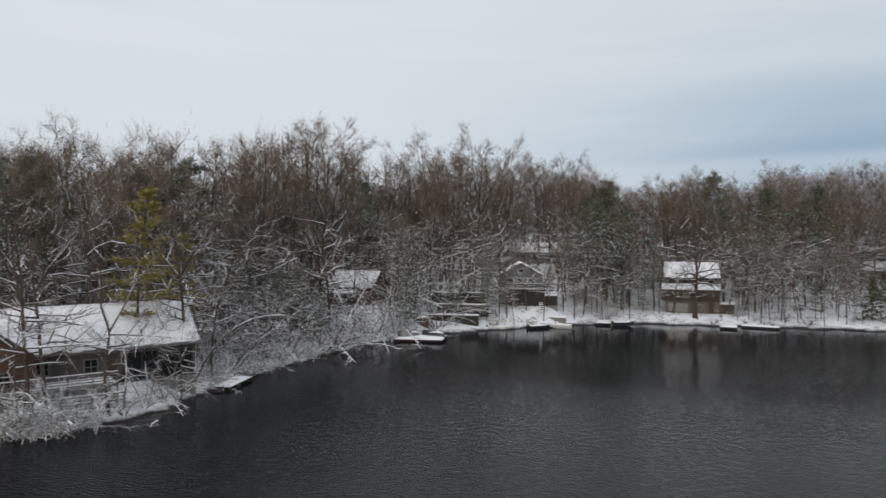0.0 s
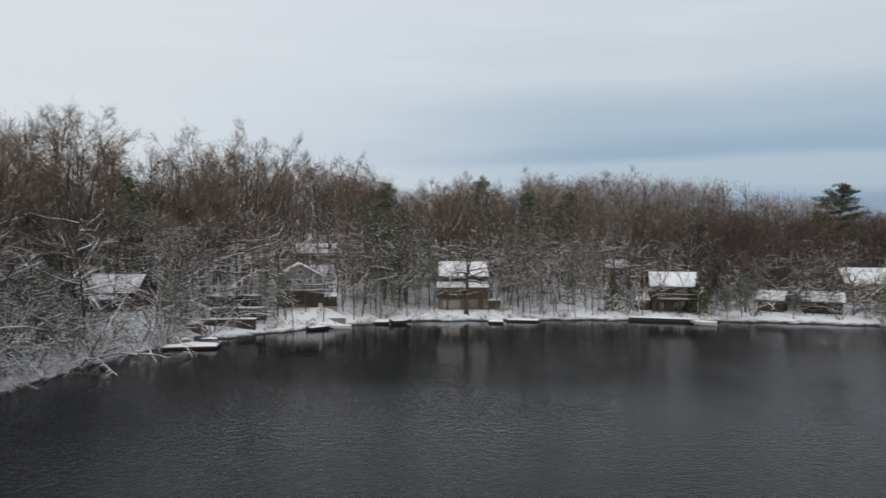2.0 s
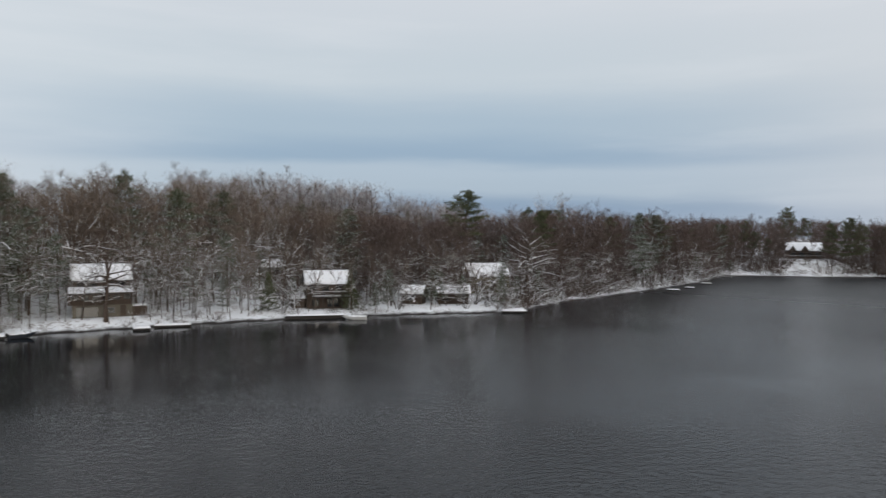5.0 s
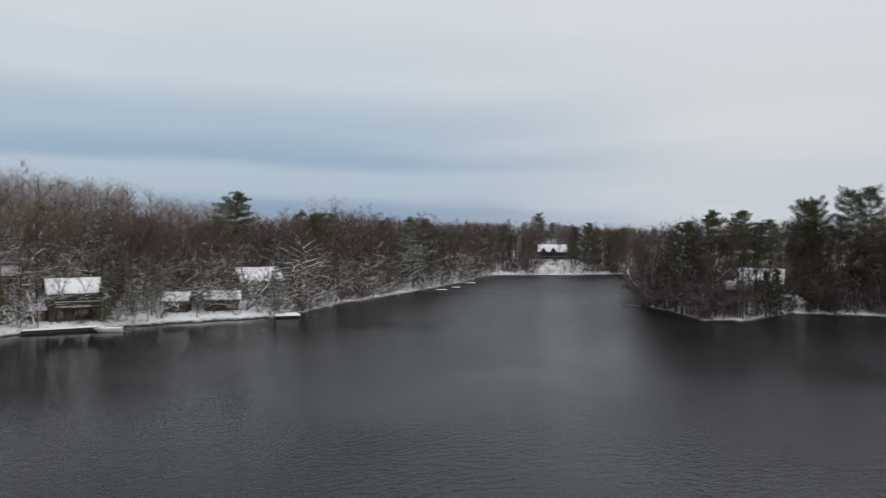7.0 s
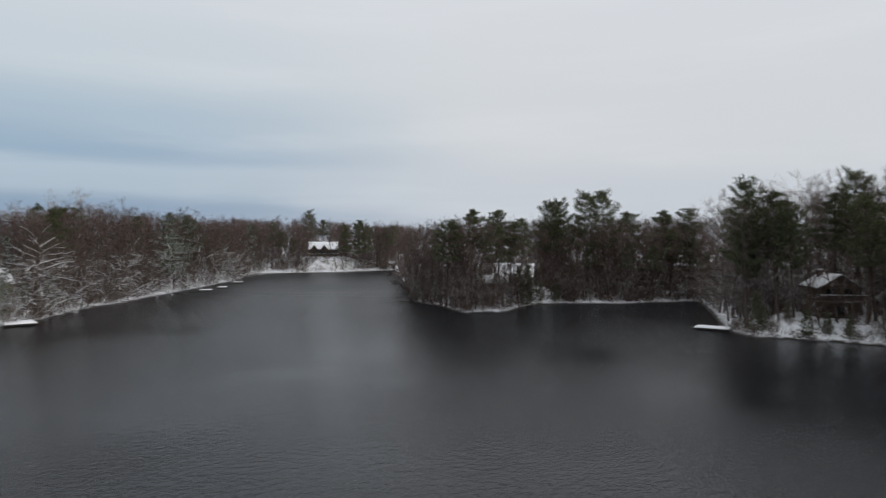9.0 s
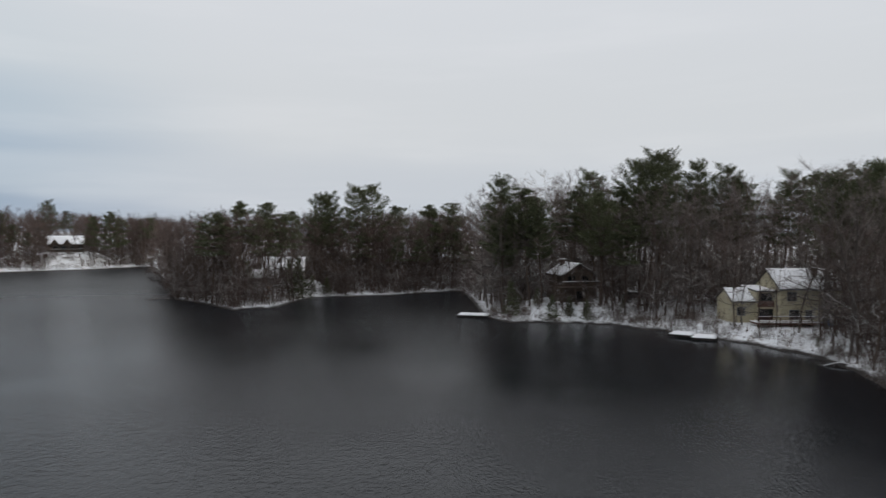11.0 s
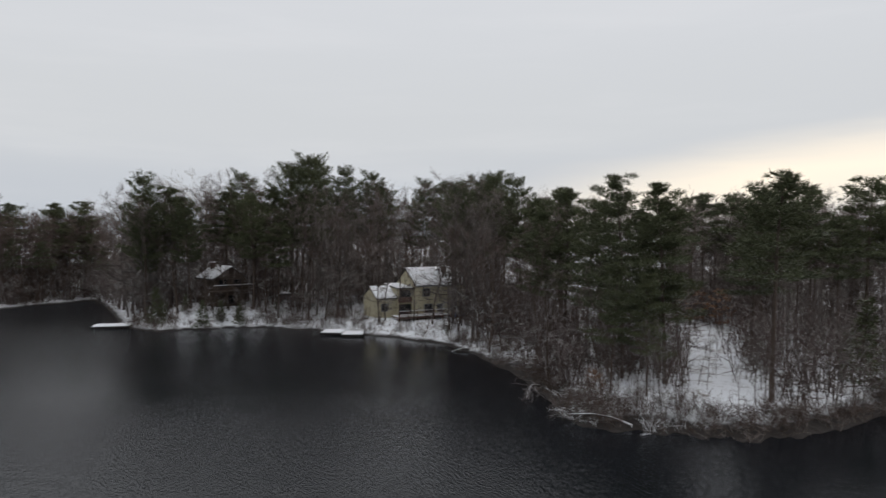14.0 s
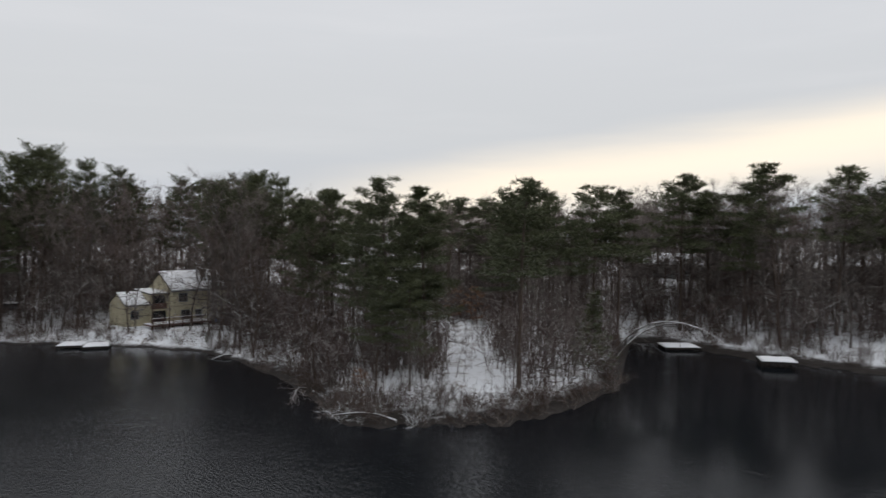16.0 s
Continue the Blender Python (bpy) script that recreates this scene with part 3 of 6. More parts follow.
# the brown house with the stacked porches
ehouse = house(19.69, 138.5, 1.5, 9.0, 7.0, 6.3, 2.4, BROWN, "three-level brown lake house with two snowed roofs and block basement", turn=2, seed=51, trim=TIMBER,
               wins=[(-3.3, 5.35, 1.2, 1.1, "front"), (-1.6, 5.35, 1.2, 1.1, "front"), (1.2, 5.35, 1.2, 1.1, "front"), (3.0, 5.35, 1.2, 1.1, "front"), (0, 5.2, 1.2, 1.1, "right")], foot=TAN)
part("basement", box((9.3, 3.0, 2.35), (0, -4.9, 0.97), bevel=0.03), TAN, ehouse, "tan block basement wall")
part("porch_wall", box((9.9, 3.3, 2.0), (-0.3, -4.95, 3.18), bevel=0.03), BROWN, ehouse, "dark brown enclosed porch")
part("porch_roof", box((10.2, 3.7, 0.16), (-0.2, -5.0, 4.52), rx=13, bevel=0.02), SHINGLE, ehouse)
part("porch_snow", box((10.1, 3.6, 0.17), (-0.2, -5.0, 4.69), rx=13, bevel=0.06), SNOW, ehouse, "snow on the porch roof")
for i in range(6):
    window(ehouse, -4.3 + 1.62 * i, -6.6, 3.45, 1.15, 0.85, "front", BROWN, False)
window(ehouse, 1.2, -6.4, 1.2, 1.0, 0.7, "front", LIGHTGREY, False)
part("basement_dark_panel", box((3.4, 0.06, 1.7), (-2.4, -6.44, 0.95), bevel=0.02), GLASS, ehouse, "flat dark panel on the left of the basement wall")
door(ehouse, 3.2, -6.4, 0.0, mat=BROWN)
part("lean_to", box((2.4, 3.0, 1.7), (5.85, -4.6, 0.85), bevel=0.03), BROWN, ehouse)
part("lean_to_snow", box((2.7, 3.3, 0.15), (5.88, -4.6, 1.79), bevel=0.05), SNOW, ehouse)
house(32.01, 173, 5.4, 6, 7, 2.6, 1.6, GREY, "small grey cottage behind trees with snowed roof", wins=[(-1.3, 1.4, 1.0, 1.1, "front"), (1.3, 1.4, 1.0, 1.1, "front")], seed=61)
ghouse = house(36.35, 144.5, 1.0, 8.4, 7, 5.0, 2.3, BROWN, "dark brown two-storey lake house with a snowed roof", turn=7, seed=71, trim=TIMBER,
               wins=[(-2.8, 4.0, 1.3, 1.2, "front"), (-0.6, 4.0, 1.3, 1.2, "front"), (2.4, 4.0, 1.8, 1.5, "front"), (-2.5, 1.2, 1.2, 1.1, "front"), (1.0, 1.2, 2.2, 1.6, "front")])
deck(ghouse, -3.2, 4.4, -3.5, 2.6, 2.6, 2.4, TIMBER, rail=0.95)
part("annex", prism([(-2.2, 0), (2.2, 0), (2.2, 2.6), (-2.2, 1.9)], 2.6, "x"), BROWN, ghouse).location = (-5.7, 0.2, 0)
part("annex_snow", box((2.9, 4.8, 0.16), (-5.7, 0.2, 2.42), rx=9, bevel=0.05), SNOW, ghouse)
house(43.52, 149, 1.3, 4.4, 5, 2.2, 1.4, BROWN, "small dark brown boathouse with a snowed roof", turn=-12, wins=[(0, 1.3, 1.0, 0.9, "front")], seed=81)
house(46.75, 150, 1.2, 6.6, 5, 2.3, 1.4, BROWN, "low dark brown shore cottage with a snowed roof", turn=5, wins=[(-1.8, 1.3, 1.2, 1.0, "front"), (1.6, 1.3, 1.2, 1.0, "front")], doors=[(0, 0.03)], seed=82)
house(49.37, 169, 2.0, 10.0, 7, 4.2, 2.7, OLIVE, "olive-yellow house with a steep snowed roof", turn=24, wins=[(-2.6, 2.4, 1.2, 1.2, "front"), (0.6, 2.4, 1.2, 1.2, "front"), (3.2, 2.4, 1.2, 1.2, "front"), (0, 3.6, 1.1, 1.2, "left")], seed=91)
house(57.15, 230, 3.4, 11, 8, 2.8, 2.0, GREY, "grey house far back with a faint snowed roof", wins=[(-2.5, 1.5, 1.2, 1.1, "front"), (2.5, 1.5, 1.2, 1.1, "front")], seed=95)
khouse = house(73.41, 333, 6.6, 13, 8, 3.4, 3.1, BROWN, "brown chalet on the far shore with a steep snowed roof", wins=[(-4, 1.7, 1.6, 1.5, "front"), (-1, 1.7, 1.6, 1.5, "front"), (2, 1.7, 1.6, 1.5, "front"), (4.8, 1.7, 1.2, 1.5, "front")], seed=101)
for x in (-4.2, 0.4):
    part("cross_gable", prism([(-2.0, 2.6), (2.0, 2.6), (0, 5.5)], 3.2, "y"), BROWN, khouse, "dark gable front").location = (x, -3.3, 0)
deck(khouse, -7.6, 6.6, -4.0, 3.6, 0.35, 2.6, TIMBER, rail=0.9, snow=False, step=2.6)
house(89.06, 169, 4.0, 9.0, 7.5, 2.7, 2.7, BROWN, "brown house on the point with a broad snowed roof", turn=-6, wins=[(-2.8, 1.6, 1.3, 1.2, "front"), (0, 1.6, 1.3, 1.2, "front"), (2.9, 1.6, 1.3, 1.2, "front")], seed=111)
house(87.2, 162, 3.0, 7.6, 5, 2.4, 1.5, BROWN, "brown outbuilding with a low snowed roof", turn=-6, wins=[(0, 1.4, 1.2, 1.0, "front")], seed=115)
house(102.38, 216, 5.2, 6.5, 7, 2.6, 1.8, GREY, "grey cottage behind the bay with a snowed roof", wins=[(-1.5, 1.4, 1.1, 1.1, "front"), (1.5, 1.4, 1.1, 1.1, "front")], seed=121)
house(104.91, 214, 5.6, 7.5, 7, 3.0, 2.3, BROWN, "brown cottage behind the bay with a snowed roof", wins=[(-1.5, 1.6, 1.1, 1.1, "front"), (1.5, 1.6, 1.1, 1.1, "front")], seed=125)
nhouse = house(112.38, 132.0, 3.0, 6.0, 6.5, 5.0, 1.9, BROWN, "brown two-storey gabled house with raised deck", ridge="y", turn=26, seed=131, trim=TIMBER, chimney=(-1.0, 1.6, 1.9),
               wins=[(-1.5, 4.0, 1.3, 1.4, "front"), (1.3, 4.0, 1.3, 1.4, "front"), (0.0, 1.2, 1.6, 1.4, "front"), (-1.0, 3.9, 1.2, 1.2, "right")])
deck(nhouse, -4.6, 3.3, -3.25, 2.8, 2.9, 2.8, BROWN, rail=1.0, snow=False, step=2.6)
ohouse = house(129.04, 121.5, 2.0, 9.4, 8.0, 5.5, 2.5, YELLOW, "yellow-sided two-storey house with a snowed roof and brick chimney", turn=28, seed=141, chimney=(1.6, -1.6, 1.9), trim=LIGHTGREY,
               wins=[(-3.0, 4.2, 1.3, 1.2, "front"), (2.6, 4.3, 0.7, 0.9, "front"), (-2.6, 1.5, 1.4, 1.3, "front"), (-0.4, 1.5, 0.9, 1.2, "front"), (-1.6, 4.3, 1.3, 1.2, "left"), (1.6, 1.6, 1.2, 1.2, "left"), (1.8, 4.3, 1.2, 1.2, "left")])
deck(ohouse, -9.4, 0.2, -4.0, 3.0, 0.55, 1.6, REDBROWN, rail=0.95, step=1.7)
part("left_wing", prism([(-2.8, 0), (2.8, 0), (2.8, 3.3), (0, 4.9), (-2.8, 3.3)], 3.6, "x"), YELLOW, ohouse, "lower yellow wing").location = (-9.2, 1.2, 0)
for sgn in (-1, 1):
    wing = part("wing_roof", prism([(-3.2 * sgn, 3.1), (0, 4.94), (0, 5.12), (-3.2 * sgn, 3.28)], 4.0, "x"), SHINGLE, ohouse)
    wing.location = (-9.2, 1.2, 0)
    part("wing_snow", snow_slab([(-3.15 * sgn, 3.3), (0, 5.12)], 3.9, "x", 0.14, 150 + sgn), SNOW, wing)
part("link", box((2.9, 5.2, 4.9), (-6.0, 0.6, 2.45), bevel=0.03), YELLOW, ohouse, "recessed two-storey yellow link")
part("link_roof", box((3.1, 5.8, 0.16), (-6.0, 0.5, 5.0), rx=4, bevel=0.02), SHINGLE, ohouse)
part("link_snow", box((3.0, 5.7, 0.14), (-6.0, 0.5, 5.16), rx=4, bevel=0.05), SNOW, ohouse)
# no recess is cut: its shade is a dark sheet on the wall
part("balcony_dark_panel", box((2.1, 0.06, 1.7), (-6.0, -2.03, 3.7), bevel=0.02), GLASS, ohouse, "flat dark panel for the shaded balcony recess")
part("balcony_rail", box((2.6, 0.08, 0.9), (-6.0, -2.12, 2.9), bevel=0.02), REDBROWN, ohouse)
part("patio_door", box((2.2, 0.06, 1.9), (-5.9, -2.03, 1.2), bevel=0.02), GLASS, ohouse, "dark glazed patio door")
part("right_wing", prism([(-2.3, 0), (2.3, 0), (2.3, 4.6), (0, 6.3), (-2.3, 4.6)], 6.0, "y"), YELLOW, ohouse, "set-back yellow gabled wing").location = (6.6, 1.6, 0)
for sgn in (-1, 1):
    wing = part("wing_roof", prism([(-2.7 * sgn, 4.34), (0, 6.34), (0, 6.52), (-2.7 * sgn, 4.52)], 6.5, "y"), SHINGLE, ohouse)
    wing.location = (6.6, 1.5, 0)
    part("wing_snow", snow_slab([(-2.66 * sgn, 4.56), (0, 6.52)], 6.4, "y", 0.16, 155 + sgn), SNOW, wing)
window(ohouse, 6.6, -1.4, 3.4, 1.2, 1.2, "front", LIGHTGREY)
window(ohouse, -9.6, -1.6, 1.7, 1.1, 1.1, "front", LIGHTGREY)
phouse = house(167.41, 146, 8.0, 11.5, 8, 2.8, 1.9, LIGHTGREY, "pale grey house up the slope with a long snowed roof", wins=[(-3.6, 1.5, 1.2, 1.2, "front"), (-0.6, 1.5, 1.2, 1.2, "front"), (3.0, 1.5, 1.6, 1.2, "front")], seed=161)
house(180.13, 150, 8.0, 9, 8, 3.0, 2.0, BROWN, "brown house behind trees with a snowed roof", wins=[(-2, 1.5, 1.2, 1.2, "front"), (2, 1.5, 1.2, 1.2, "front")], seed=171)

# ---------------------------------------------------------------- docks, boats, walls along the water
dock(-16.86, 75.6, 1.9, 5.2, turn=-26, label="snow-covered timber dock beside frosted brush")
red = dock(-1.82, 103.0, 7.2, 4.6, turn=-10, z=0.36, label="snow-covered swim platform with a faded red edge", edge=RED, name="swim_platform")
boat(-2.73, 103.6, 0.56, 3.4, 1.5, 0.75, 20, GREY, "upturned grey rowing boat under snow on the platform", upside=True)
boat(-0.71, 103.6, 0.56, 4.0, 1.2, 0.75, -35, DARKHULL, "upturned dark canoe under snow on the platform", upside=True, name="canoe")
boat(4.85, 115.0, -0.12, 4.6, 1.6, 0.6, 8, HULL, "white rowing boat filled with snow at the shore")
boat(7.98, 117.0, -0.12, 4.4, 1.7, 0.6, 30, DARKHULL, "dark motor boat filled with snow at the shore")
boat(9.49, 117.6, -0.12, 4.4, 1.8, 0.7, 172, HULL, "white motor boat covered with snow")
dock(13.03, 124.0, 2.6, 4.0, label="small snow-covered dock under leaning trees")
boat(14.64, 122.6, -0.1, 3.7, 1.6, 0.75, 12, DARKHULL, "small dark boat filled with snow")
dock(22.42, 124.5, 2.7, 2.7, z=0.35, label="square snow-covered swim raft", name="swim_raft")
dock(24.64, 127.0, 5.8, 1.8, z=0.3, turn=-4, label="narrow snow-covered dock along the bank")
boat(38.67, 130.5, -0.12, 4.6, 1.9, 0.75, 176, HULL, "white motor boat under snow beside the sea wall")
dock(51.7, 145.0, 5.2, 6.0, turn=8, label="broad snow-covered dock at the snowy point")
for a, rr, w in ((64.32, 213, 3.6), (65.53, 224, 3.0), (66.74, 246, 3.4)):
    dock(a, rr, w, 3.0, z=0.3, snow=0.1, label="small snow-covered dock far along the shore")
dock(104.5, 129.0, 5.8, 3.6, turn=-10, label="snow-covered dock standing out from the wooded point")
dock(121.06, 111.8, 3.4, 3.6, turn=-14, label="snow-covered dock below the yellow house")
dock(122.68, 110.2, 3.4, 4.0, turn=-6, z=0.3, label="snow-covered floating dock section beside the dock", name="float_dock")
dock(168.01, 106.0, 5.0, 4.2, turn=18, label="snow-covered dock across the small bay")
dock(174.98, 96.5, 4.2, 3.8, turn=12, z=0.75, label="high snow-covered dock on dark cribbing")


def bank_wall(az, r, z, w, h, thick, mat, label, turn=0.0, name="retaining_wall"):
    """A wall of stacked timbers with snow on its cap."""
    k = empty(name, az, r, z, turn)
    tagged(k, label, "wall", GARDEN)
    n = max(1, round(h / 0.3))
    for i in range(n):
        part("timber", box((w - 0.05 * (i % 2), thick, h / n - 0.02), (0, 0.03 * i, h * (i + 0.5) / n), bevel=0.02), mat, k)
    part("wall_foot", box((w, thick, 1.4), (0, 0, -0.71)), mat, k)
    part("cap_snow", snow_slab([(-thick / 2, h), (thick / 2 + 1.0, h)], w, "x", 0.16, int(az * 7) % 89), SNOW, k)
    return k


bank_wall(35.54, 132.8, 0.0, 11.4, 0.6, 0.5, TIMBER, "dark timber sea wall with snow on its cap", turn=2, name="sea_wall")
bank_wall(9.09, 121.5, 0.0, 4.2, 1.3, 0.5, STONE, "dark stone wall holding a snowy terrace", turn=-6, name="sea_wall")
bank_wall(-3.23, 111.5, 1.4, 8.0, 0.9, 0.4, REDBROWN, "red-brown timber terrace wall on the slope", turn=-8)
bank_wall(0.61, 115.5, 1.9, 9.5, 0.34, 0.4, TIMBER, "dark timber terrace wall on the snowy slope", turn=-12)
bank_wall(1.62, 119.0, 3.0, 9.0, 0.6, 0.4, TIMBER, "dark timber terrace wall higher on the slope", turn=-10)
bank_wall(1.21, 124.0, 4.6, 9.5, 0.6, 0.4, TIMBER, "dark timber terrace wall near the slope's top", turn=-8)


def fence(az, r, z, w, n, label, turn=0.0, mat=None):
    f = empty("rail_fence", az, r, z, turn)
    tagged(f, label, "fence", GARDEN)
    for i in range(n + 1):
        part("post", box((0.12, 0.12, 1.5), (-w / 2 + w * i / n, 0, 0.35), bevel=0.01), mat or TIMBER, f)
    for hz in (0.35, 0.65, 0.95):
        part("rail", box((w, 0.06, 0.12), (0, -0.094, hz), bevel=0.01), mat or TIMBER, f)
    part("rail_snow", box((w, 0.12, 0.08), (0, -0.06, 1.056), bevel=0.03), SNOW, f)


x0, y0 = at(-27.77, 64.6)
fence(-28.47, 64.8, gz(*at(-28.47, 64.8)), 8.5, 5, "grey wooden garden fence with snow on the rails", 6, GREY)
x0, y0 = at(2.42, 121)
fence(2.63, 121, gz(x0, y0), 7.5, 4, "dark wooden stair rail on the snowy slope", -14)

tarp = empty("tarpaulin", 131.26, 117.0, gz(*at(131.26, 117.0)))
tagged(tarp, "blue tarpaulin over a low stack beside the yellow house", "tarpaulin")
tb = bmesh.new()
bmesh.ops.create_grid(tb, x_segments=10, y_segments=8, size=1.0)
for v in tb.verts:
    v.co = (v.co.x * 1.5, v.co.y * 1.0, 0.85 - 0.7 * max(abs(v.co.x), abs(v.co.y)) ** 5 + 0.06 * math.sin(v.co.x * 9) * math.cos(v.co.y * 7))
part("sheet", tb, BLUE, tarp)
part("stack", box((2.4, 1.5, 0.7), (0, 0, 0.34), bevel=0.03), PALEWOOD, tarp)

flag = empty("flag_pole", 7.93, 120.8, gz(*at(7.93, 120.8)))
tagged(flag, "short pole with a red and white striped flag", "flag")
part("pole", box((0.07, 0.07, 2.8), (0, 0, 1.4), bevel=0.01), WHITE, flag)
cloth = part("cloth", box((0.5, 0.02, 1.3), (0.29, 0, 2.0)), WHITE, flag)
for i in range(4):
    part("stripe", box((0.5, 0.03, 0.16), (0.29, 0, 1.45 + 0.34 * i)), RED, cloth)


def car(az, r, turn, mat, label):
    c = empty("car", az, r, gz(*at(az, r)) + 0.02, turn)
    tagged(c, label, "car")
    prof = [(-2.2, 0.35), (2.2, 0.35), (2.25, 0.75), (2.1, 0.95), (1.2, 1.02), (0.6, 1.5), (-1.2, 1.52), (-1.9, 1.0), (-2.2, 0.9)]
    bm = prism(prof, 1.75, "y")
    bmesh.ops.bevel(bm, geom=bm.edges[:], offset=0.05, segments=2, affect="EDGES")
    part("body", bm, mat, c)
    for sgn in (-1, 1):
        part("side_window", prism([(-1.5, 1.02), (0.8, 1.04), (0.45, 1.42), (-1.1, 1.44)], 0.02, "y"), GLASS, c).location = (0, sgn * 0.885, 0)
        for x in (-1.35, 1.4):
            wb = bmesh.new()
            bmesh.ops.create_cone(wb, cap_ends=True, segments=20, radius1=0.33, radius2=0.33, depth=0.22)
            bmesh.ops.bevel(wb, geom=wb.edges[:], offset=0.03, segments=1, affect="EDGES")
            bmesh.ops.transform(wb, matrix=pose(x, sgn * 0.8, 0.33, 90, 0, 0), verts=wb.verts[:])
            wh = part("wheel", wb, RUBBER, c)
            rb = bmesh.new()
            bmesh.ops.create_cone(rb, cap_ends=True, segments=16, radius1=0.19, radius2=0.17, depth=0.02)
            bmesh.ops.transform(rb, matrix=pose(x, sgn * 0.922, 0.33, 90, 0, 0), verts=rb.verts[:])
            part("rim", rb, METAL, wh)
    part("roof_snow", box((1.7, 1.4, 0.14), (-0.3, 0, 1.59), bevel=0.06), SNOW, c)
    part("bonnet_snow", box((0.85, 1.4, 0.1), (1.62, 0, 1.06), bevel=0.04), SNOW, c)


car(117.43, 140.0, 10, CARPAINT, "dark parked car with snow on its roof")
car(119.45, 139.0, -8, HULL, "pale parked car with snow on its roof")


# ---------------------------------------------------------------- trees


def tubes(segs, sides):
    """Vertices and faces of tapered branch pieces; pieces that follow one another share their rings. segs: rows of x0 y0 z0 r0 x1 y1 z1 r1."""
    a = np.asarray(segs, float).reshape(-1, 8)
    n = len(a)
    if not n:
        return np.zeros((0, 3)), []
    d = a[:, 4:7] - a[:, 0:3]
    d /= np.maximum(np.linalg.norm(d, axis=1), 1e-6)[:, None]
    follows = np.zeros(n, bool)
    follows[1:] = np.abs(a[1:, 0:3] - a[:-1, 4:7]).max(1) < 1e-9
    head = np.maximum.accumulate(np.where(follows, 0, np.arange(n)))
    ref = np.where(np.abs(d[head, 2:3]) > 0.8, [[1.0, 0.13, 0]], [[0.1, 0, 1.0]])
    u = np.cross(d, ref)
    u /= np.maximum(np.linalg.norm(u, axis=1), 1e-6)[:, None]
    w = np.cross(u, d)
    ang = np.arange(sides) * 2 * np.pi / sides + 0.4
    ring = u[:, None] * np.cos(ang)[None, :, None] + w[:, None] * np.sin(ang)[None, :, None]
    v0 = a[:, None, 0:3] + ring * a[:, None, 3:4]
    v1 = a[:, None, 4:7] + ring * a[:, None, 7:8]
    heads = np.flatnonzero(~follows)
    verts = np.concatenate([v1.reshape(-1, 3), v0[heads].reshape(-1, 3)])
    start = np.where(follows, (np.arange(n) - 1) * sides, 0)
    start[heads] = n * sides + np.arange(len(heads)) * sides
    end = np.arange(n) * sides
    k = np.arange(sides)
    k2 = (k + 1) % sides
    q = np.stack([start[:, None] + k, start[:, None] + k2, end[:, None] + k2, end[:, None] + k], 2)
    return verts, q.reshape(-1, 4).tolist()


def spikes(base, tip, r):
    """Three-sided twigs that run out to a point."""
    d = tip - base
    d /= np.maximum(np.linalg.norm(d, axis=1), 1e-6)[:, None]
    ref = np.where(np.abs(d[:, 2:3]) > 0.9, [[1.0, 0, 0]], [[0, 0, 1.0]])
    u = np.cross(d, ref)
    u /= np.linalg.norm(u, axis=1)[:, None]
    w = np.cross(u, d)
    rr = np.asarray(r, float).reshape(-1, 1)
    vs = [base + rr * (u * math.cos(t) + w * math.sin(t)) for t in (math.pi / 2, math.pi * 7 / 6, math.pi * 11 / 6)] + [tip]
    verts = np.stack(vs, 1).reshape(-1, 3)
    b0 = np.arange(len(base))[:, None, None] * 4
    return verts, (b0 + np.array([[0, 1, 3], [1, 2, 3], [2, 0, 3]])[None]).reshape(-1, 3).tolist()


def joined(*pieces):
    vs, fs, k = [], [], 0
    for v, f in pieces:
        vs.append(v)
        fs += [[i + k for i in q] for q in f]
        k += len(v)
    return np.concatenate(vs), fs


def curve(p, d, length, n, r0, r1, rng, bend=0.0, wob=0.12):
    """A wandering branch: rows for tubes(), its points and directions. bend turns it up or, below zero, down."""
    rows, pts, dirs = [], [p.copy()], [d.copy()]
    for i in range(n):
        d = d + rng.normal(0, wob, 3) + np.array([0, 0, bend / n])
        d /= np.linalg.norm(d)
        q = p + d * length / n
        ra, rb = r0 + (r1 - r0) * i / n, r0 + (r1 - r0) * (i + 1) / n
        rows.append([*p, ra, *q, rb])
        p = q
        pts.append(p.copy())
        dirs.append(d.copy())
    return rows, np.array(pts), np.array(dirs)


def along(pts, dirs, f):
    x = f * (len(pts) - 1)
    i = min(int(x), len(pts) - 2)
    return pts[i] + (pts[i + 1] - pts[i]) * (x - i), dirs[i + 1]


def unit(v):
    return v / np.linalg.norm(v)


def blades(base, tip, w, rng):
    """Far twigs, a sliver each."""
    d = tip - base
    side = np.cross(d, rng.normal(0, 1, d.shape))
    side *= (w / 2) / np.maximum(np.linalg.norm(side, axis=1), 1e-6)[:, None]
    verts = np.stack([base - side, base + side, tip], 1).reshape(-1, 3)
    return verts, (np.arange(len(base))[:, None] * 3 + np.array([[0, 1, 2]])).tolist()


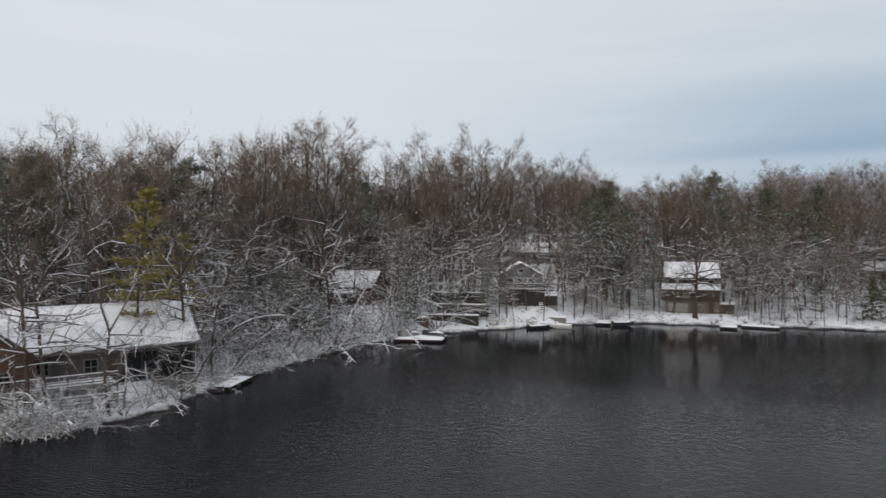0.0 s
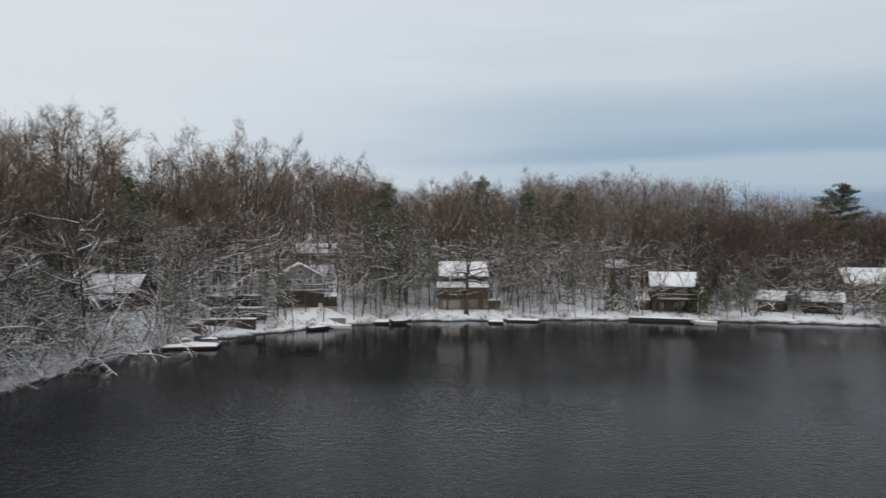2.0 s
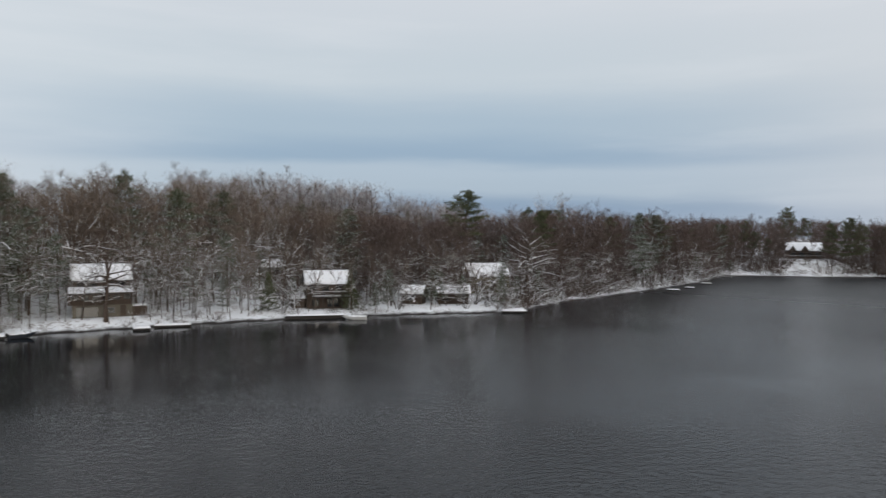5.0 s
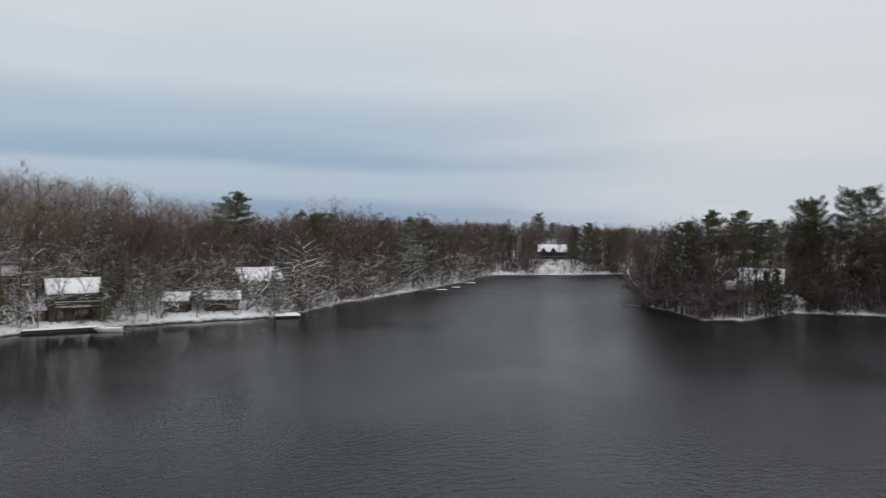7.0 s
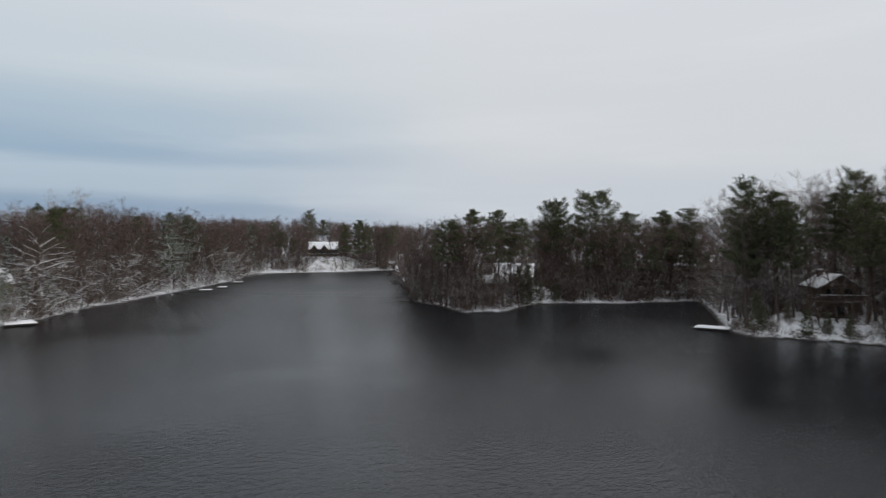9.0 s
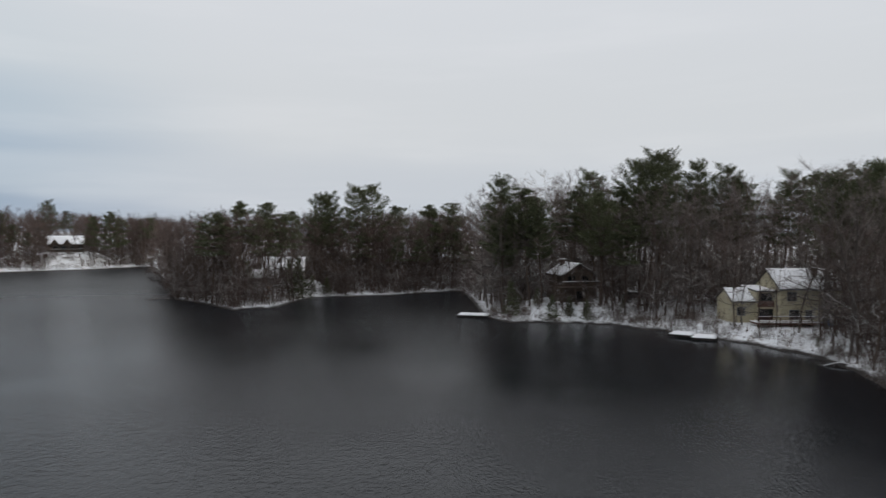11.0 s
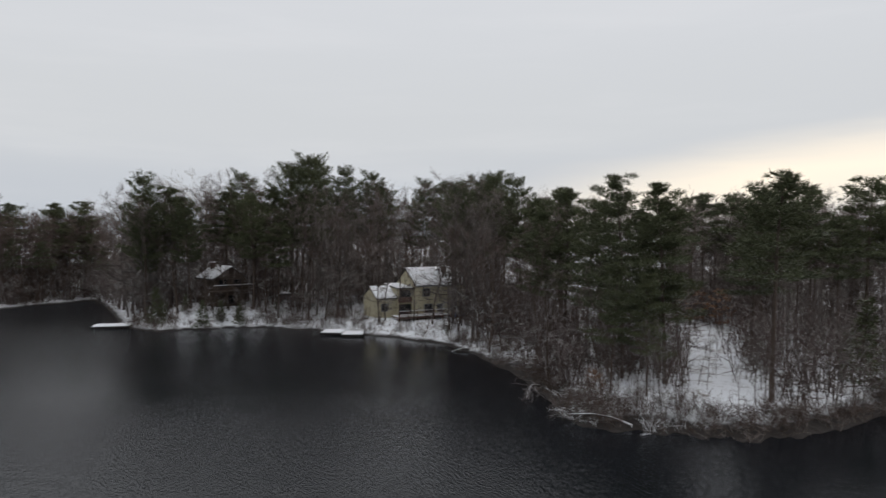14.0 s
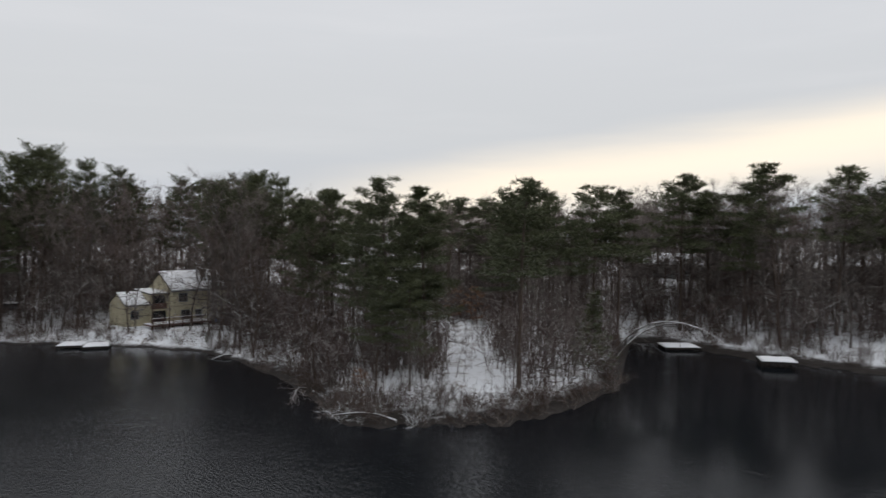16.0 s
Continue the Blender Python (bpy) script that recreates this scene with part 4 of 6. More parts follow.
def bare_meshes(seed, H, limbs, secs, twigs, twig_r, spread, low=0.2, stems=1, twig_len=1.0, girth=1.0, level=0.0, snow=0.0, snow_to=2.0):
    """Trunk with limbs, and the crown of branches and twigs, of a leafless tree: the trunk parts into leaders that carry a broad dome."""
    rng = np.random.default_rng(seed)
    thick, limbrows, fine, tb, tt, tr = [], [], [], [], [], []

    def limb(p, d, ln, lr, bend, nsec):
        rows, lp, ld = curve(p, d, ln, 3, lr, 0.012, rng, bend, 0.17)
        limbrows.extend(rows)
        for j in range(nsec):
            g = 0.2 + 0.8 * (j + rng.uniform(0, 0.9)) / nsec
            q, dd = along(lp, ld, min(g, 0.99))
            sd = unit(dd + rng.normal(0, 0.7, 3) + np.array([0, 0, 0.12]))
            sl = ln * rng.uniform(0.3, 0.5) * (1.15 - 0.4 * g) + 0.6
            rows, sp_, sdirs = curve(q, sd, sl, 2, 0.5 * lr * (1.1 - 0.5 * g) + 0.010, 0.010, rng, 0.0, 0.25)
            fine.append([*rows[0][:4], *rows[1][4:]])
            for k in range(twigs):
                h = 0.15 + 0.85 * (k + rng.uniform(0, 0.9)) / twigs
                b_, bd = along(sp_, sdirs, min(h, 0.99))
                e = unit(bd + rng.normal(0, 0.8, 3) + np.array([0, 0, 0.2]))
                tb.append(b_ + rng.normal(0, 0.16, 3))
                tt.append(tb[-1] + e * twig_len * rng.uniform(0.4, 1.2))
                tr.append(twig_r * rng.uniform(0.7, 1.2))

    for s in range(stems):
        lean = rng.normal(0, 0.06 if stems == 1 else 0.2, 3) * [1, 1, 0]
        hh = H * (1 if s == 0 else rng.uniform(0.75, 0.95))
        r0 = (hh * 0.0075 + 0.045) * girth
        fork = rng.uniform(0.42, 0.6)
        rows, tp, td = curve(np.array([0.25 * s, 0.15 * s, -0.4]), unit(np.array([0, 0, 1.0]) + lean), hh * fork, 5, r0, r0 * 0.62, rng, 0.1, 0.06)
        thick += rows
        n_low = max(3, int(limbs * 0.4) // stems)
        for i in range(n_low):
            f = low / fork + (1 - low / fork) * (i + rng.uniform(0, 0.9)) / n_low
            p, _ = along(tp, td, min(f, 0.99))
            a = i * 2.4 + rng.uniform(-0.6, 0.6) + s
            limb(p, unit(np.array([math.cos(a), math.sin(a), rng.uniform(0.05, 0.5) * (1 - level) - 0.1 * level])), spread * rng.uniform(0.7, 1.2), r0 * (0.55 - 0.15 * level), -0.1, secs)
        leaders = 3 if stems > 1 else int(rng.integers(3, 5))
        for i in range(leaders):
            a = i * 6.283 / leaders + rng.uniform(-0.5, 0.5)
            d = unit(np.array([math.cos(a), math.sin(a), rng.uniform(1.6, 3.4) * (1 - 0.55 * level)]))
            ln = hh * (1 - fork) * rng.uniform(0.92, 1.12)
            rows, lp, ld = curve(tp[-1], d, ln, 4, r0 * 0.55, 0.02, rng, 0.3, 0.15)
            thick += rows
            limb(lp[-1] - ld[-1] * 0.3, unit(ld[-1] + np.array([0.4 * math.cos(a + 2), 0.4 * math.sin(a + 2), 0.2])), 0.34 * spread, 0.03, 0.1, secs)
            n_up = max(2, int(limbs * 0.6 / leaders / stems + 0.5))
            for j in range(n_up):
                f = 0.15 + 0.85 * (j + rng.uniform(0, 0.9)) / n_up
                p, dd = along(lp, ld, min(f, 0.99))
                b = a + rng.uniform(-1.9, 1.9)
                limb(p, unit(np.array([math.cos(b), math.sin(b), rng.uniform(0.1, 1.1) * (1 - level)])), spread * (0.85 - 0.45 * f) * rng.uniform(0.7, 1.2), r0 * 0.24 * (1.1 - 0.7 * f), 0.3 - 0.4 * level, secs)
    crown = tubes(thick, 5), joined(tubes(limbrows, 3), tubes(fine, 3)), blades(np.array(tb), np.array(tt), 2 * np.array(tr)[:, None], rng)
    return (*crown, laid_snow(thick + limbrows, snow, snow_to * H)) if snow else crown


def laid_snow(rows, depth, below=99.0):
    """Snow lying along the upper side of every limb that is not too steep, up to the height that the wind has cleared."""
    a = np.asarray(rows, float).reshape(-1, 8)
    a = a[a[:, 6] < below]
    run = a[:, 4:7] - a[:, 0:3]
    a = a[np.abs(run[:, 2]) < 0.72 * np.linalg.norm(run, axis=1)].copy()
    for z, r in ((2, 3), (6, 7)):
        a[:, z] += a[:, r] * 0.55 + depth * 0.45
        a[:, r] = np.minimum(a[:, r] * 0.8, 0.09) + depth * 0.5
    return tubes(a, 3)


def far_tree(seed, H=20, limbs=12, twigs=74, spread=5.2, w=0.06, low=0.26, reach=1.35, loose=0.5):
    """A leafless tree for the depth of the woods."""
    rng = np.random.default_rng(seed)
    rows, tp, td = curve(np.array([0, 0, -0.4]), np.array([0, 0, 1.0]), H * 0.9, 4, 0.2, 0.05, rng, 0.1, 0.05)
    sb, st, tb, tt = [], [], [], []
    for i in range(limbs):
        f = low + (0.97 - low) * (i + rng.uniform(0, 0.9)) / limbs
        p, _ = along(tp, td, f)
        a = i * 2.4 + rng.uniform(-0.5, 0.5)
        d = unit(np.array([math.cos(a), math.sin(a), 0.2 + 1.2 * f * f + rng.uniform(0, 0.3)]))
        ln = spread * math.sqrt(max(0.12, 1 - (f * 1.25 - 0.45) ** 2 / 0.72)) * rng.uniform(0.75, 1.15)
        q = p + d * ln
        sb.append(p)
        st.append(q)
        for k in range(twigs):
            g = rng.uniform(0.2, 1.0)
            b_ = p + (q - p) * g + rng.normal(0, loose * (0.5 + g), 3)
            tb.append(b_)
            tt.append(b_ + unit(d * 0.6 + rng.normal(0, 0.7, 3) + np.array([0, 0, 0.45])) * rng.uniform(0.4, 1.0) * reach)
    return joined(tubes(rows, 3), spikes(np.array(sb), np.array(st), [0.09] * len(sb))), blades(np.array(tb), np.array(tt), w, rng)


def thicket(seed, H=3.4):
    """A clump of undergrowth."""
    rng = np.random.default_rng(seed)
    n = 12
    a = rng.uniform(0, 6.28, n)
    base = np.stack([rng.normal(0, 0.8, n), rng.normal(0, 0.8, n), np.full(n, -0.2)], 1)
    tip = base + np.stack([np.cos(a) * 0.7, np.sin(a) * 0.7, rng.uniform(0.6, 1.1, n) * H], 1)
    k = rng.integers(0, n, 120)
    g = rng.uniform(0.15, 1, 120)[:, None]
    tb = base[k] + (tip[k] - base[k]) * g
    tt = tb + rng.normal(0, 0.75, (120, 3)) + np.array([0, 0, 0.35])
    return spikes(base, tip, [0.03] * n), blades(tb, tt, 0.05, rng)


def arching_meshes(seed, H, stems, secs, twigs, twig_r=0.011):
    """A low, spreading tree whose stems arch out, many fine drooping branches."""
    rng = np.random.default_rng(seed)
    thick, fine, tb, tt, tr = [], [], [], [], []
    for s in range(stems):
        a = s * 2.4 + rng.uniform(-0.5, 0.5)
        d = unit(np.array([math.cos(a) * 0.6, math.sin(a) * 0.6, 1.1]))
        ln = H * rng.uniform(0.8, 1.4)
        r0 = 0.03 + 0.006 * H
        rows, sp_, sd = curve(np.array([0.2 * math.cos(a), 0.2 * math.sin(a), -0.3]), d, ln, 7, r0, 0.014, rng, -1.0, 0.16)
        thick += rows
        for j in range(secs):
            g = 0.18 + 0.82 * (j + rng.uniform(0, 0.9)) / secs
            q, dd = along(sp_, sd, min(g, 0.99))
            e = unit(dd * 0.6 + rng.normal(0, 0.7, 3) * [1, 1, 0.5] + np.array([0, 0, 0.2]))
            sl = H * rng.uniform(0.18, 0.38) * (1.2 - 0.5 * g)
            rows, bp, bd = curve(q, e, sl, 3, 0.42 * r0 * (1.1 - 0.6 * g) + 0.006, 0.010, rng, -0.5, 0.2)
            fine += rows
            for k in range(twigs):
                h = 0.15 + 0.85 * (k + rng.uniform(0, 0.9)) / twigs
                b_, od = along(bp, bd, min(h, 0.99))
                o = unit(od + rng.normal(0, 0.65, 3) * [1, 1, 0.6])
                tb.append(b_)
                tt.append(b_ + o * rng.uniform(0.4, 1.1))
                tr.append(twig_r * rng.uniform(0.8, 1.3))
    return tubes(thick, 4), tubes(fine, 3), blades(np.array(tb), np.array(tt), 2 * np.array(tr)[:, None], rng), laid_snow(thick + fine[::3], 0.045)


def shrub_mesh(seed, H, stems, twigs, r=0.011):
    rng = np.random.default_rng(seed)
    rows, tb, tt, tr = [], [], [], []
    for s in range(stems):
        a = rng.uniform(0, 6.28)
        d = unit(np.array([math.cos(a) * rng.uniform(0.2, 0.9), math.sin(a) * rng.uniform(0.2, 0.9), 1.0]))
        ro, p, dd = curve(np.array([rng.normal(0, 0.35), rng.normal(0, 0.35), -0.2]), d, H * rng.uniform(0.6, 1.2), 3, 0.022, 0.008, rng, -0.6, 0.2)
        rows += ro
        for k in range(twigs):
            q, e = along(p, dd, min(0.99, rng.uniform(0.25, 1)))
            o = unit(e + rng.normal(0, 0.7, 3))
            tb.append(q)
            tt.append(q + o * H * rng.uniform(0.15, 0.42))
            tr.append(r * rng.uniform(0.8, 1.5))
    return joined(tubes(rows, 3), blades(np.array(tb), np.array(tt), 2 * np.array(tr)[:, None], rng))


def needle_meshes(seed, H, crown_from, reach, branches, clumps, blades, style, size=0.55, width=0.13):
    """Trunk with limbs, and tufts of needles, of a pine. style plume: level plates swept up at the ends; round: a domed, patchy crown; cone: a young spruce."""
    rng = np.random.default_rng(seed)
    r0 = 0.0075 * H + 0.04
    thick, tp, td = curve(np.array([0, 0, -0.4]), np.array([0, 0, 1.0]), H, 8, r0, 0.04, rng, 0.1, 0.02)
    cb, cd = [], []
    for i in range(branches):
        f = (i + rng.uniform(0, 0.9)) / branches if style == "cone" else min(0.995, (i // 5 + rng.uniform(0.3, 0.62)) / (branches / 5))
        z = crown_from + (0.985 - crown_from) * f
        p, _ = along(tp, td, z)
        a = i * 2.4 + rng.uniform(-0.4, 0.4)
        if style == "plume":
            prof = (0.55 + 0.45 * math.sin(min(1.0, f * 1.6) * math.pi * 0.75)) * (1 - f ** 3 * 0.8)
            rise, bend = 0.02 + 1.35 * f ** 3, 0.45
        elif style == "round":
            prof = math.sqrt(max(0.05, 1 - (f * 1.15 - 0.35) ** 2 / 0.75)) if f > 0.1 else 0.55
            rise, bend = 0.0 + 1.1 * f * f, 0.3
        else:
            prof, rise, bend = 1.05 - f, -0.05 + 0.2 * f, 0.2
        if style == "plume":
            prof *= min(1.0, (1 - f) * 3.5 + 0.36)
        if style == "round":
            prof *= min(1.0, (1 - f) * 5 + 0.45)
        if style != "cone" and rng.random() < 0.14:
            prof *= 0.45
        ln = max(0.35, reach * prof * rng.uniform(0.7, 1.2))
        rows, bp, bd = curve(p, unit(np.array([math.cos(a), math.sin(a), rise])), ln, 3, max(0.02, 0.3 * r0 * (1.1 - f)), 0.015, rng, bend, 0.08)
        thick += rows
        n = max(2, int(clumps * (0.4 + 0.6 * ln / reach)))
        for k in range(n):
            g0 = 0.45 if style == "round" else 0.28
            g = g0 + (1 - g0) * (k + rng.uniform(0, 0.9)) / n
            q, e = along(bp, bd, min(g, 0.99))
            side = np.array([-e[1], e[0], 0.0])
            cb.append(q + side * rng.normal(0, 0.2 * ln * (1.1 - 0.5 * g)) + np.array([0, 0, rng.normal(0.05, 0.1)]))
            cd.append(e)
    for k in range(6 if style != "cone" else 3):
        cb.append(tp[-1] - np.array([0, 0, 0.22 * k]) + rng.normal(0, 0.06 + 0.05 * k, 3))
        cd.append(np.array([0, 0, 1.0]))
    cb, cd = np.array(cb), np.array(cd)
    base = np.repeat(cb, blades, 0) + rng.normal(0, 0.08, (len(cb) * blades, 3))
    dirs = np.repeat(cd, blades, 0) * 0.45 + rng.normal(0, 0.75, base.shape) * [1, 1, 0.34] + np.array([0, 0, 0.22])
    dirs /= np.linalg.norm(dirs, axis=1)[:, None]
    ln = size * rng.uniform(0.6, 1.35, len(base))[:, None]
    side = np.cross(dirs, rng.normal(0, 1, base.shape))
    side /= np.linalg.norm(side, axis=1)[:, None]
    wd = width * rng.uniform(0.7, 1.3, len(base))[:, None]
    mid = base + dirs * ln * 0.45
    verts = np.stack([base + side * wd * 0.55, base + dirs * ln, mid - side * wd * 0.75], 1).reshape(-1, 3)
    k = np.arange(len(base))[:, None] * 3
    return joined(tubes(thick[:8], 5), tubes(thick[8:], 3)), (verts, (k + np.array([[0, 1, 2]])).tolist())


def pine_meshes(seed, H, crown_from, reach, whorls, blades_each, domed, skirt=14, size=0.5, width=0.12):
    """A grown pine: bare trunk with dead lower limbs, and a crown of dense needle pads at the ends of level limbs. domed: a rounded head, else open plates."""
    rng = np.random.default_rng(seed)
    r0 = 0.0075 * H + 0.05
    stem, tp, td = curve(np.array([0, 0, -0.4]), np.array([0, 0, 1.0]), H, 8, r0, 0.05, rng, 0.1, 0.025)
    limbs, pc, pr, pd = [], [], [], []
    for i in range(skirt):
        z = 0.16 + (crown_from + 0.1 - 0.16) * (i + rng.uniform(0, 1)) / skirt
        p, _ = along(tp, td, z)
        a = i * 2.4 + rng.uniform(-0.5, 0.5)
        rows, lp, ld = curve(p, unit(np.array([math.cos(a), math.sin(a), rng.uniform(-0.25, 0.2)])), reach * rng.uniform(0.3, 0.85), 3, 0.045, 0.012, rng, -0.1, 0.2)
        limbs += rows
        for j in range(4):
            q, e = along(lp, ld, rng.uniform(0.3, 0.95))
            limbs += curve(q, unit(e + rng.normal(0, 0.6, 3)), reach * 0.22, 1, 0.018, 0.008, rng)[0]
    for w in range(whorls):
        f = (w + 0.5) / whorls
        z = crown_from + (0.97 - crown_from) * f
        n = 5 if domed else 4
        tilt = rng.uniform(0, 6.28)
        shape = math.sqrt(max(0.1, 1 - (f * 1.2 - 0.32) ** 2 / 0.86)) * (1 - 0.25 * f * f) if domed else (0.62 + 0.38 * math.sin(min(1, f * 1.5) * 2.3)) * (1 - 0.72 * f ** 3)
        for k in range(n):
            a = tilt + k * 6.283 / n + rng.uniform(-0.4, 0.4)
            ln = max(0.5, reach * shape * rng.uniform(0.45, 1.2) * (0.5 if rng.random() < 0.15 else 1))
            p, _ = along(tp, td, min(0.985, z + rng.uniform(-0.02, 0.02)))
            rows, bp, bd = curve(p, unit(np.array([math.cos(a), math.sin(a), (0.0 if domed else 0.1) + 0.9 * f * f])), ln, 3, max(0.025, 0.3 * r0 * (1.1 - f)), 0.02, rng, 0.2 if domed else 0.7, 0.1)
            limbs += rows
            for g in ((0.35, 0.55, 0.78, 1.0) if ln > 0.5 * reach else (0.45, 1.0)):
                q, e = along(bp, bd, min(g, 0.99))
                side = np.array([-e[1], e[0], 0.0])
                for lap in ((-1, 1) if g > 0.5 and domed else (rng.choice((-1, 1)),)):
                    pc.append(q + side * lap * abs(rng.normal(0, 0.2 * ln)) + np.array([0, 0, 0.1]))
                    pr.append((0.13 * reach + 0.13 * ln) * rng.uniform(0.75, 1.2) * (1.1 - 0.3 * g) * (1 if domed else 0.85))
                    pd.append(e)
    for k in range(5):
        pc.append(tp[-1] + np.array([rng.normal(0, 0.07 * k), rng.normal(0, 0.07 * k), 0.1 - 0.25 * k]))
        pr.append(0.35 + 0.13 * k)
        pd.append(np.array([0, 0, 1.0]))
    pc, pr, pd = np.array(pc), np.array(pr), np.array(pd)
    m = len(pc) * blades_each
    u = rng.normal(0, 1, (m, 3))
    u /= np.linalg.norm(u, axis=1)[:, None]
    rad = rng.uniform(0.25, 1.0, (m, 1)) ** 0.6
    base = np.repeat(pc, blades_each, 0) + u * rad * np.repeat(pr, blades_each)[:, None] * ([1, 1, 0.34] if domed else [0.9, 0.9, 0.5])
    d = u * [1, 1, 0.6] + rng.normal(0, 0.45, (m, 3)) + np.repeat(pd, blades_each, 0) * (0.4 if domed else 0.9) + np.array([0, 0, 0.3])
    d /= np.linalg.norm(d, axis=1)[:, None]
    ln = size * rng.uniform(0.6, 1.3, (m, 1))
    side = np.cross(d, rng.normal(0, 1, (m, 3)))
    side *= width * rng.uniform(0.35, 0.65, (m, 1)) / np.maximum(np.linalg.norm(side, axis=1), 1e-6)[:, None]
    verts = np.stack([base - side, base + side, base + d * ln], 1).reshape(-1, 3)
    return joined(tubes(stem, 6), tubes(limbs, 3)), (verts, np.arange(m * 3).reshape(-1, 3).tolist())


def plume_meshes(seed, H, crown_from, reach, whorls, tufts, size=0.45, width=0.09):
    """A white pine: level limbs in open tiers that sweep up towards their ends, tufts of needles on the outer half, a pointed leader."""
    rng = np.random.default_rng(seed)
    r0 = 0.0075 * H + 0.05
    stem, tp, td = curve(np.array([0, 0, -0.4]), np.array([0, 0, 1.0]), H, 8, r0, 0.04, rng, 0.1, 0.02)
    limbs, base, along_ = [], [], []
    for i in range(8):
        p, _ = along(tp, td, 0.18 + (crown_from - 0.12) * rng.uniform(0, 1))
        a = i * 2.4
        limbs += curve(p, unit(np.array([math.cos(a), math.sin(a), rng.uniform(-0.2, 0.2)])), reach * rng.uniform(0.3, 0.7), 3, 0.04, 0.012, rng, -0.1, 0.2)[0]
    for w in range(whorls):
        f = (w + rng.uniform(0.25, 0.55)) / whorls
        turn = rng.uniform(0, 6.28)
        n = 5 if f < 0.75 else 4
        for k in range(n):
            a = turn + k * 6.283 / n + rng.uniform(-0.35, 0.35)
            ln = max(0.6, reach * (0.72 + 0.36 * math.sin(2.6 * f)) * (1 - 0.5 * f ** 3) * rng.uniform(0.5, 1.15))
            p, _ = along(tp, td, min(0.985, crown_from + (0.97 - crown_from) * f))
            rows, bp, bd = curve(p, unit(np.array([math.cos(a), math.sin(a), 0.03 + 1.15 * f ** 2.2])), ln, 3, max(0.025, 0.28 * r0 * (1.1 - f)), 0.015, rng, 0.75, 0.09)
            limbs += rows
            for g in np.linspace(0.3, 1.0, max(3, int(3 + ln * 1.6))):
                q, e = along(bp, bd, min(float(g), 0.99))
                side = unit(np.array([-e[1], e[0], 0.15]))
                for lap in (-1, 0, 1):
                    tip = q + side * lap * (0.2 + 0.26 * ln * (1.05 - abs(g - 0.6))) * rng.uniform(0.5, 1.1)
                    base.append(tip)
                    along_.append(unit(e + side * lap * 0.7 + np.array([0, 0, 0.35])))
    for k in range(5):
        base.append(tp[-1] - np.array([0, 0, 0.28 * k]))
        along_.append(np.array([0, 0, 1.0]))
    base, along_ = np.repeat(np.array(base), tufts, 0), np.repeat(np.array(along_), tufts, 0)
    m = len(base)
    base = base + rng.normal(0, 0.2, (m, 3)) * [1, 1, 0.6]
    d = along_ + rng.normal(0, 0.5, (m, 3))
    d /= np.linalg.norm(d, axis=1)[:, None]
    side = np.cross(d, rng.normal(0, 1, (m, 3)))
    side *= width * rng.uniform(0.35, 0.65, (m, 1)) / np.maximum(np.linalg.norm(side, axis=1), 1e-6)[:, None]
    verts = np.stack([base - side, base + side, base + d * size * rng.uniform(0.6, 1.3, (m, 1))], 1).reshape(-1, 3)
    return joined(tubes(stem, 6), tubes(limbs, 3)), (verts, np.arange(m * 3).reshape(-1, 3).tolist())


def tree_thing(name, meshes, mats, label, category, group, crown_name="crown"):
    """A tree at the origin with its trunk and crown, to be copied."""
    t = new(name)
    tagged(t, label, category, group)
    mesh_object("trunk", *meshes[0], mats[0], True, t)
    if len(meshes) == 4:
        tagged(mesh_object("limb_snow", *meshes[3], SNOW, True, t), "snow lying along the limbs", kind="stuff")
    if len(meshes) > 2:
        crown = joined(meshes[1], meshes[2])
        mesh_object(crown_name, *crown, mats, False, t, [0] * len(meshes[1][1]) + [1] * len(meshes[2][1]))
    else:
        mesh_object(crown_name, *meshes[1], mats[1], False, t)
    return t


KINDS = {}


def kind(key, things, natural):
    KINDS[key] = (things, natural)


# paler grey twigs; the distance haze over the ridge is in their colour
HAZE_TWIG = snowy("haze_grey_twigs", (0.20, 0.185, 0.195), (0.28, 0.265, 0.275), 0.3, lo=0.2, hi=0.9)
OAK = snowy("oak_bark", (0.044, 0.031, 0.025), (0.072, 0.052, 0.042), 0.35, lo=0.45, high=(6, 16))
# darker, less snowy twig copy; shade of the wooded points is in its colour
DARK_TWIG = snowy("darkened_twigs", (0.064, 0.043, 0.038), (0.094, 0.065, 0.057), 0.22, high=(4, 12))
# lighter bark and twig copies; backlight on the southern woods put into the colour
LIFTED_BARK = snowy("lightened_bark", (0.062, 0.052, 0.047), (0.098, 0.084, 0.076), 0.3, lo=0.45, high=(5, 13))
LIFTED_TWIG = snowy("lightened_twigs", (0.110, 0.088, 0.080), (0.158, 0.128, 0.118), 0.22, high=(4, 12))
G_BARE, G_PINE, G_LOW, G_BRUSH = "leafless trees of the shore woods", "pines of the shore woods", "snow-laden low trees at the water", "brush along the water"
L_BARE = "tall leafless tree with brown twigs, some snow below"
kind("bare", [tree_thing("bare_tree", bare_meshes(100 + i, 20, 17, 6, 14, 0.012, 5.0, low=0.3, level=0.15, snow=0.06, snow_to=0.62), (BARK, TWIG), L_BARE, "tree", G_BARE) for i in range(6)], 20)
kind("tall", [tree_thing("tall_bare_tree", bare_meshes(150 + i, 28, 44, 7, 18, 0.010, 5.4, low=0.25, twig_len=0.95), (BARK, TWIG), "very tall leafless tree with a fine domed crown", "tree", G_BARE) for i in range(3)], 28)
kind("oak", [tree_thing("bare_oak", bare_meshes(300 + i, 20, 15, 6, 14, 0.014, 5.4, low=0.14), (OAK, DARK_TWIG), "leafless oak with darkened twigs and little snow", "tree", G_BARE) for i in range(5)], 20)
